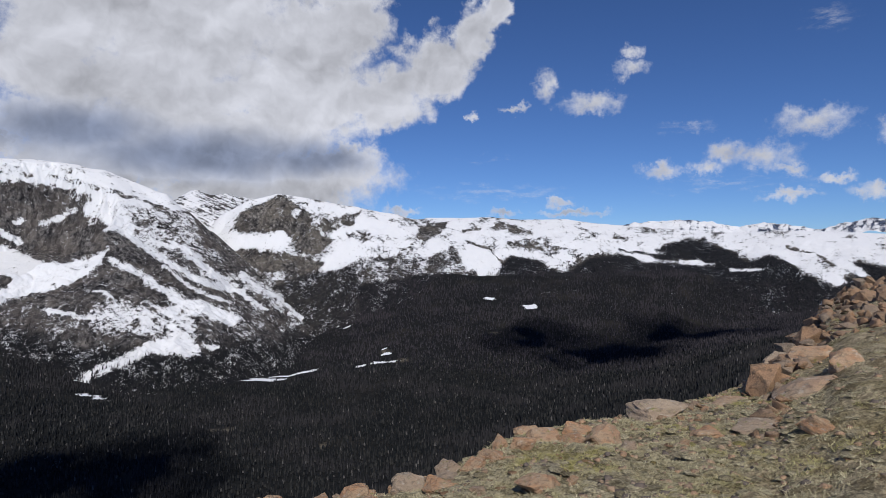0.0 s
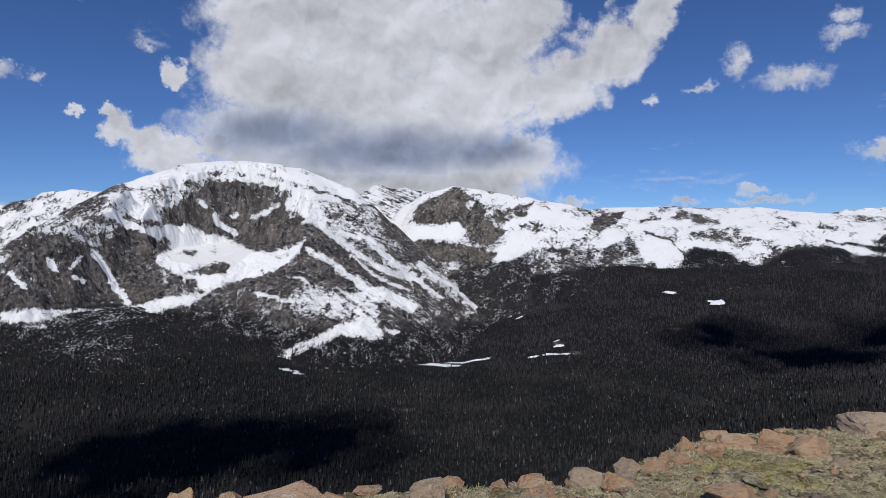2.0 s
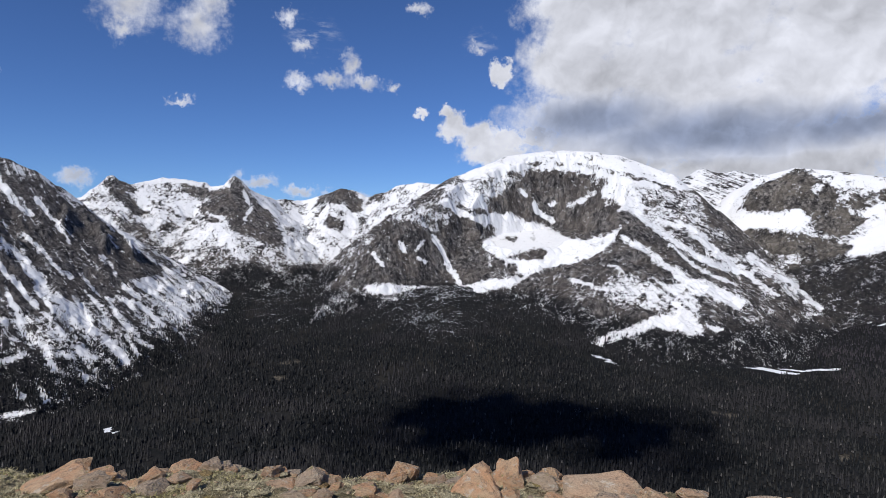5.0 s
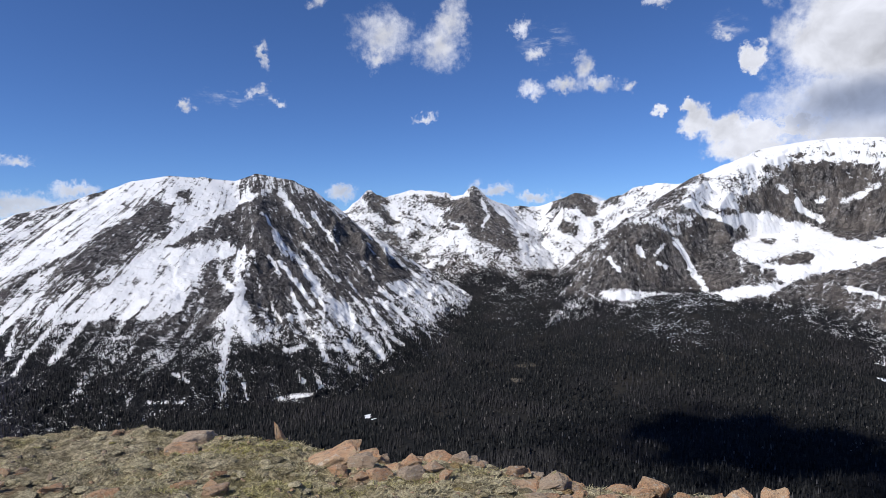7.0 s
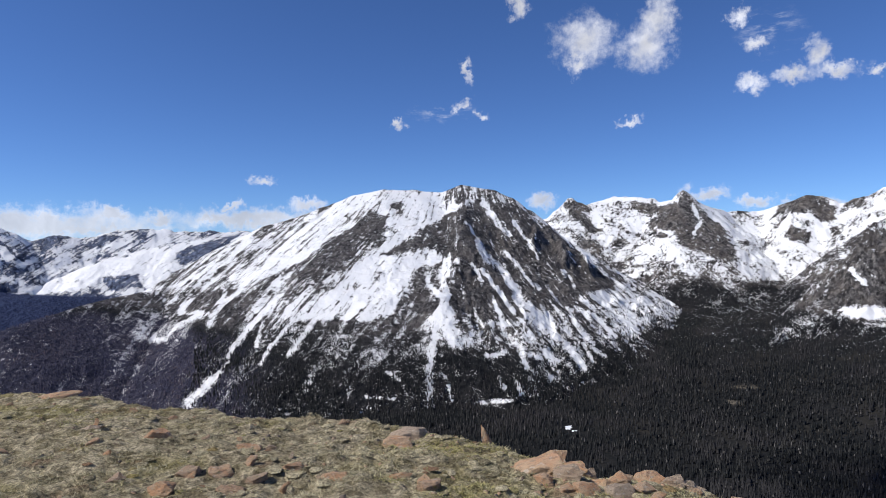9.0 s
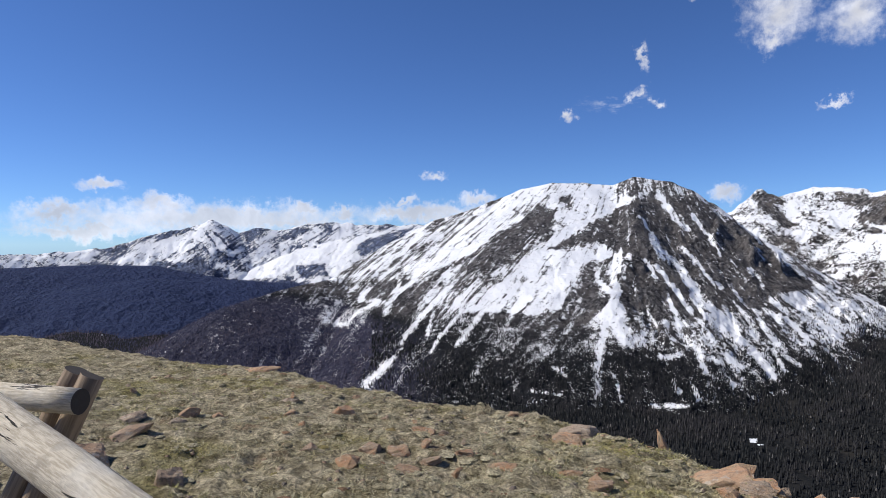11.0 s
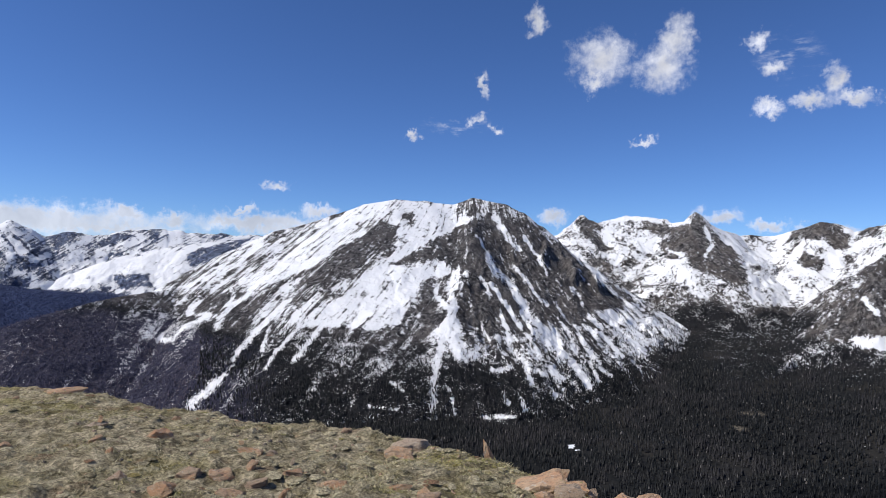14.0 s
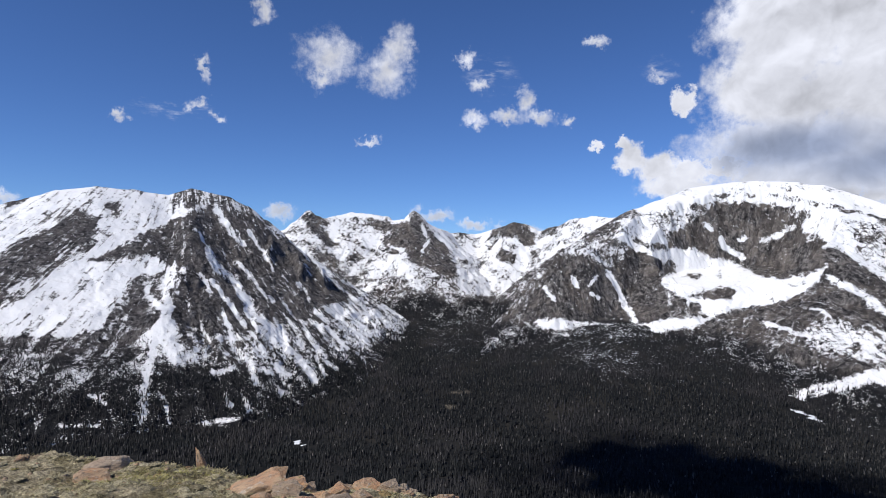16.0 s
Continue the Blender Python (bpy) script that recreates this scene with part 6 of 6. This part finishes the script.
def cushions(name, words, count, seed):
    """Low mounds of cushion plants and matted turf."""
    rng = np.random.default_rng(seed)
    b = np.where(rng.uniform(0, 1, count) < 0.3, rng.uniform(-40, 2, count), rng.uniform(-40, 138, count))
    edge, _ = rim(b)
    near = np.minimum(3.6, 0.5 * edge)
    d = near + (edge - near) * rng.uniform(0, 1, count) ** 0.8
    x, y = plan(b, d)
    z = turf_height(x, y)
    r = rng.uniform(0.02, 0.075, count)
    up = r * rng.uniform(0.08, 0.24, count)
    sides = 8
    ang = rng.uniform(0, 6.28, count)[:, None] + np.arange(sides) * 2 * np.pi / sides
    wob = rng.uniform(0.75, 1.25, (count, sides))
    co = np.empty((count, 2 * sides + 1, 3), np.float32)
    for k, (s, h) in enumerate(((1.0, -0.35), (0.72, 0.62))):
        co[:, k * sides:(k + 1) * sides, 0] = x[:, None] + np.cos(ang) * r[:, None] * s * wob
        co[:, k * sides:(k + 1) * sides, 1] = y[:, None] + np.sin(ang) * r[:, None] * s * wob
        co[:, k * sides:(k + 1) * sides, 2] = (z + up * h)[:, None] + rng.normal(0, 0.1, (count, sides)) * up[:, None]
    co[:, 2 * sides] = np.stack([x, y, z + up], -1)
    one = [(i, (i + 1) % sides, sides + (i + 1) % sides) for i in range(sides)] + [(i, sides + (i + 1) % sides, sides + i) for i in range(sides)]
    one += [(sides + i, sides + (i + 1) % sides, 2 * sides) for i in range(sides)]
    faces = (np.array(one)[None] + (np.arange(count) * (2 * sides + 1))[:, None, None]).reshape(-1, 3)
    mesh = bpy.data.meshes.new(name)
    mesh.vertices.add(co.size // 3)
    mesh.vertices.foreach_set("co", co.ravel())
    mesh.loops.add(faces.size)
    mesh.loops.foreach_set("vertex_index", faces.astype(np.int32).ravel())
    mesh.polygons.add(len(faces))
    mesh.polygons.foreach_set("loop_start", np.arange(0, faces.size, 3, dtype=np.int32))
    mesh.polygons.foreach_set("use_smooth", np.ones(len(faces), bool))
    mesh.update()
    mesh.materials.append(M_MAT)
    return tagged(new(name, mesh), words, "plants", kind="stuff")


cushions("cushion_plants", "low tan and olive cushion plants matted on the tundra", 5200, 44)

# ---------------------------------------------------------------- log fence


def weathered(n, shader):
    p = n.node("ShaderNodeTexCoord").outputs["Object"]
    long = n.vec("MULTIPLY", p, (1.0, 1.0, 0.12))
    fibre, knot, crack = n.noise(long, 150.0, 6.0, 0.65), n.noise(p, 14.0, 5.0, 0.65), n.noise(long, 26.0, 4.0, 0.6, warp=0.3)
    c = n.mix(n.step(fibre, 0.36, 0.62), (0.46, 0.385, 0.275), (0.70, 0.62, 0.48))
    c = n.mix(n.step(knot, 0.50, 0.66), c, n.mix(0.6, c, (0.33, 0.27, 0.19)))
    c = n.mix(n.step(n.noise(p, 3.5, 4.0), 0.5, 0.65), c, n.mix(0.5, c, (0.78, 0.74, 0.66)))
    c = n.mix(n.step(crack, 0.365, 0.385), (0.045, 0.035, 0.025), c)
    n.put(shader.inputs["Base Color"], c)
    shader.inputs["Roughness"].default_value = 0.8
    bump(n, shader, n.math("ADD", n.math("MULTIPLY", fibre, 0.5), n.step(crack, 0.32, 0.38)), 0.8, 0.012)


def dark_wood(n, shader):
    p = n.node("ShaderNodeTexCoord").outputs["Object"]
    long = n.vec("MULTIPLY", p, (1.0, 1.0, 0.06))
    fibre = n.noise(long, 60.0, 5.0, 0.6)
    n.put(shader.inputs["Base Color"], n.mix(n.step(fibre, 0.3, 0.7), (0.15, 0.105, 0.068), (0.34, 0.25, 0.165)))
    shader.inputs["Roughness"].default_value = 0.85
    bump(n, shader, fibre, 0.5, 0.008)


def end_grain(n, shader):
    p = n.node("ShaderNodeTexCoord").outputs["Object"]
    rings = n.noise(n.vec("MULTIPLY", p, (1.0, 1.0, 0.0)), 40.0, 5.0, 0.7)
    n.put(shader.inputs["Base Color"], n.mix(rings, (0.025, 0.02, 0.017), (0.075, 0.06, 0.05)))
    shader.inputs["Roughness"].default_value = 0.9


M_LOG, M_POST, M_END = material("weathered_log", weathered), material("dark_log", dark_wood), material("log_end", end_grain)


def log_mesh(name, length, radius, seed, mat, taper=0.06, flat=False):
    """A peeled log along its own z, with slight bends, worn cut ends and, where wanted, one sawn side."""
    sides, rings = 22, max(8, int(length / 0.12))
    verts, faces = [], []
    for r in range(rings + 1):
        u = r / rings
        rad = radius * (1 - taper * u) * (0.965 if r in (0, rings) else 1.0)
        cx, cy = 0.006 * math.sin(3 * u + seed), 0.006 * math.cos(4 * u + 2 * seed)
        for k in range(sides):
            a = 2 * math.pi * k / sides
            q = rad * (1 + 0.05 * noise.noise(Vector((math.cos(a) * 1.5, math.sin(a) * 1.5, u * length * 2 + seed))))
            x, y = q * math.cos(a), q * math.sin(a)
            if flat:
                x = min(x, radius * 0.35)
            verts.append((cx + x, cy + y, u * length))
    for r in range(rings):
        for k in range(sides):
            a, b = r * sides + k, r * sides + (k + 1) % sides
            faces.append((a, b, b + sides, a + sides))
    faces.append(tuple(range(sides - 1, -1, -1)))
    faces.append(tuple(rings * sides + k for k in range(sides)))
    mesh = bpy.data.meshes.new(name)
    mesh.from_pydata(verts, [], faces)
    mesh.materials.append(mat), mesh.materials.append(M_END)
    for p in mesh.polygons:
        p.use_smooth = len(p.vertices) == 4
        p.material_index = 0 if len(p.vertices) == 4 else 1
    return mesh


def between(a, b, turn_by=0.0):
    a, b = Vector(a), Vector(b)
    return Matrix.Translation(a) @ (b - a).to_track_quat("Z", "Y").to_matrix().to_4x4() @ pose(0, 0, 0, 0, 0, turn_by)


fence = tagged(new("log_fence"), "weathered grey log buck-and-rail fence on the tundra", "fence")
fence.location = (*plan(132, 2.95), 0)


def fence_log(name, a, b, radius, seed, mat, words="", **more):
    ob = new(name, log_mesh(name, (Vector(b) - Vector(a)).length, radius, seed, mat, **more))
    ob.parent = fence
    ob.matrix_world = Matrix.Translation(-fence.location) @ between(a, b)
    ob.matrix_basis = Matrix.Translation(-fence.location) @ between(a, b)
    return tagged(ob, words)


fence_log("rail", (-2.46, -4.03, 1.02), (-2.348, -1.845, 0.973), 0.056, 1.0, M_LOG, "pale weathered top rail with a dark cut end")
fence_log("post", (-2.37, -2.50, -0.05), (-2.53, -2.01, 1.06), 0.056, 2.0, M_POST, "grey-brown leaning log post")
fence_log("post", (-2.36, -2.38, -0.05), (-2.49, -1.91, 1.05), 0.052, 5.0, M_POST, "brown sawn half-log post", flat=True)
fence_log("rail", (-1.965, -2.137, 1.168), (-1.225, 0.073, 0.568), 0.073, 3.0, M_LOG, "thick pale cracked lower rail")
fence_log("post", (-1.18, 0.10, -0.05), (-1.27, 0.03, 0.60), 0.06, 4.0, M_POST, "short log post under the lower rail")
fence_log("post", (-1.93, -2.2, -0.05), (-2.0, -2.1, 1.22), 0.06, 6.0, M_POST, "short log post under the lower rail")
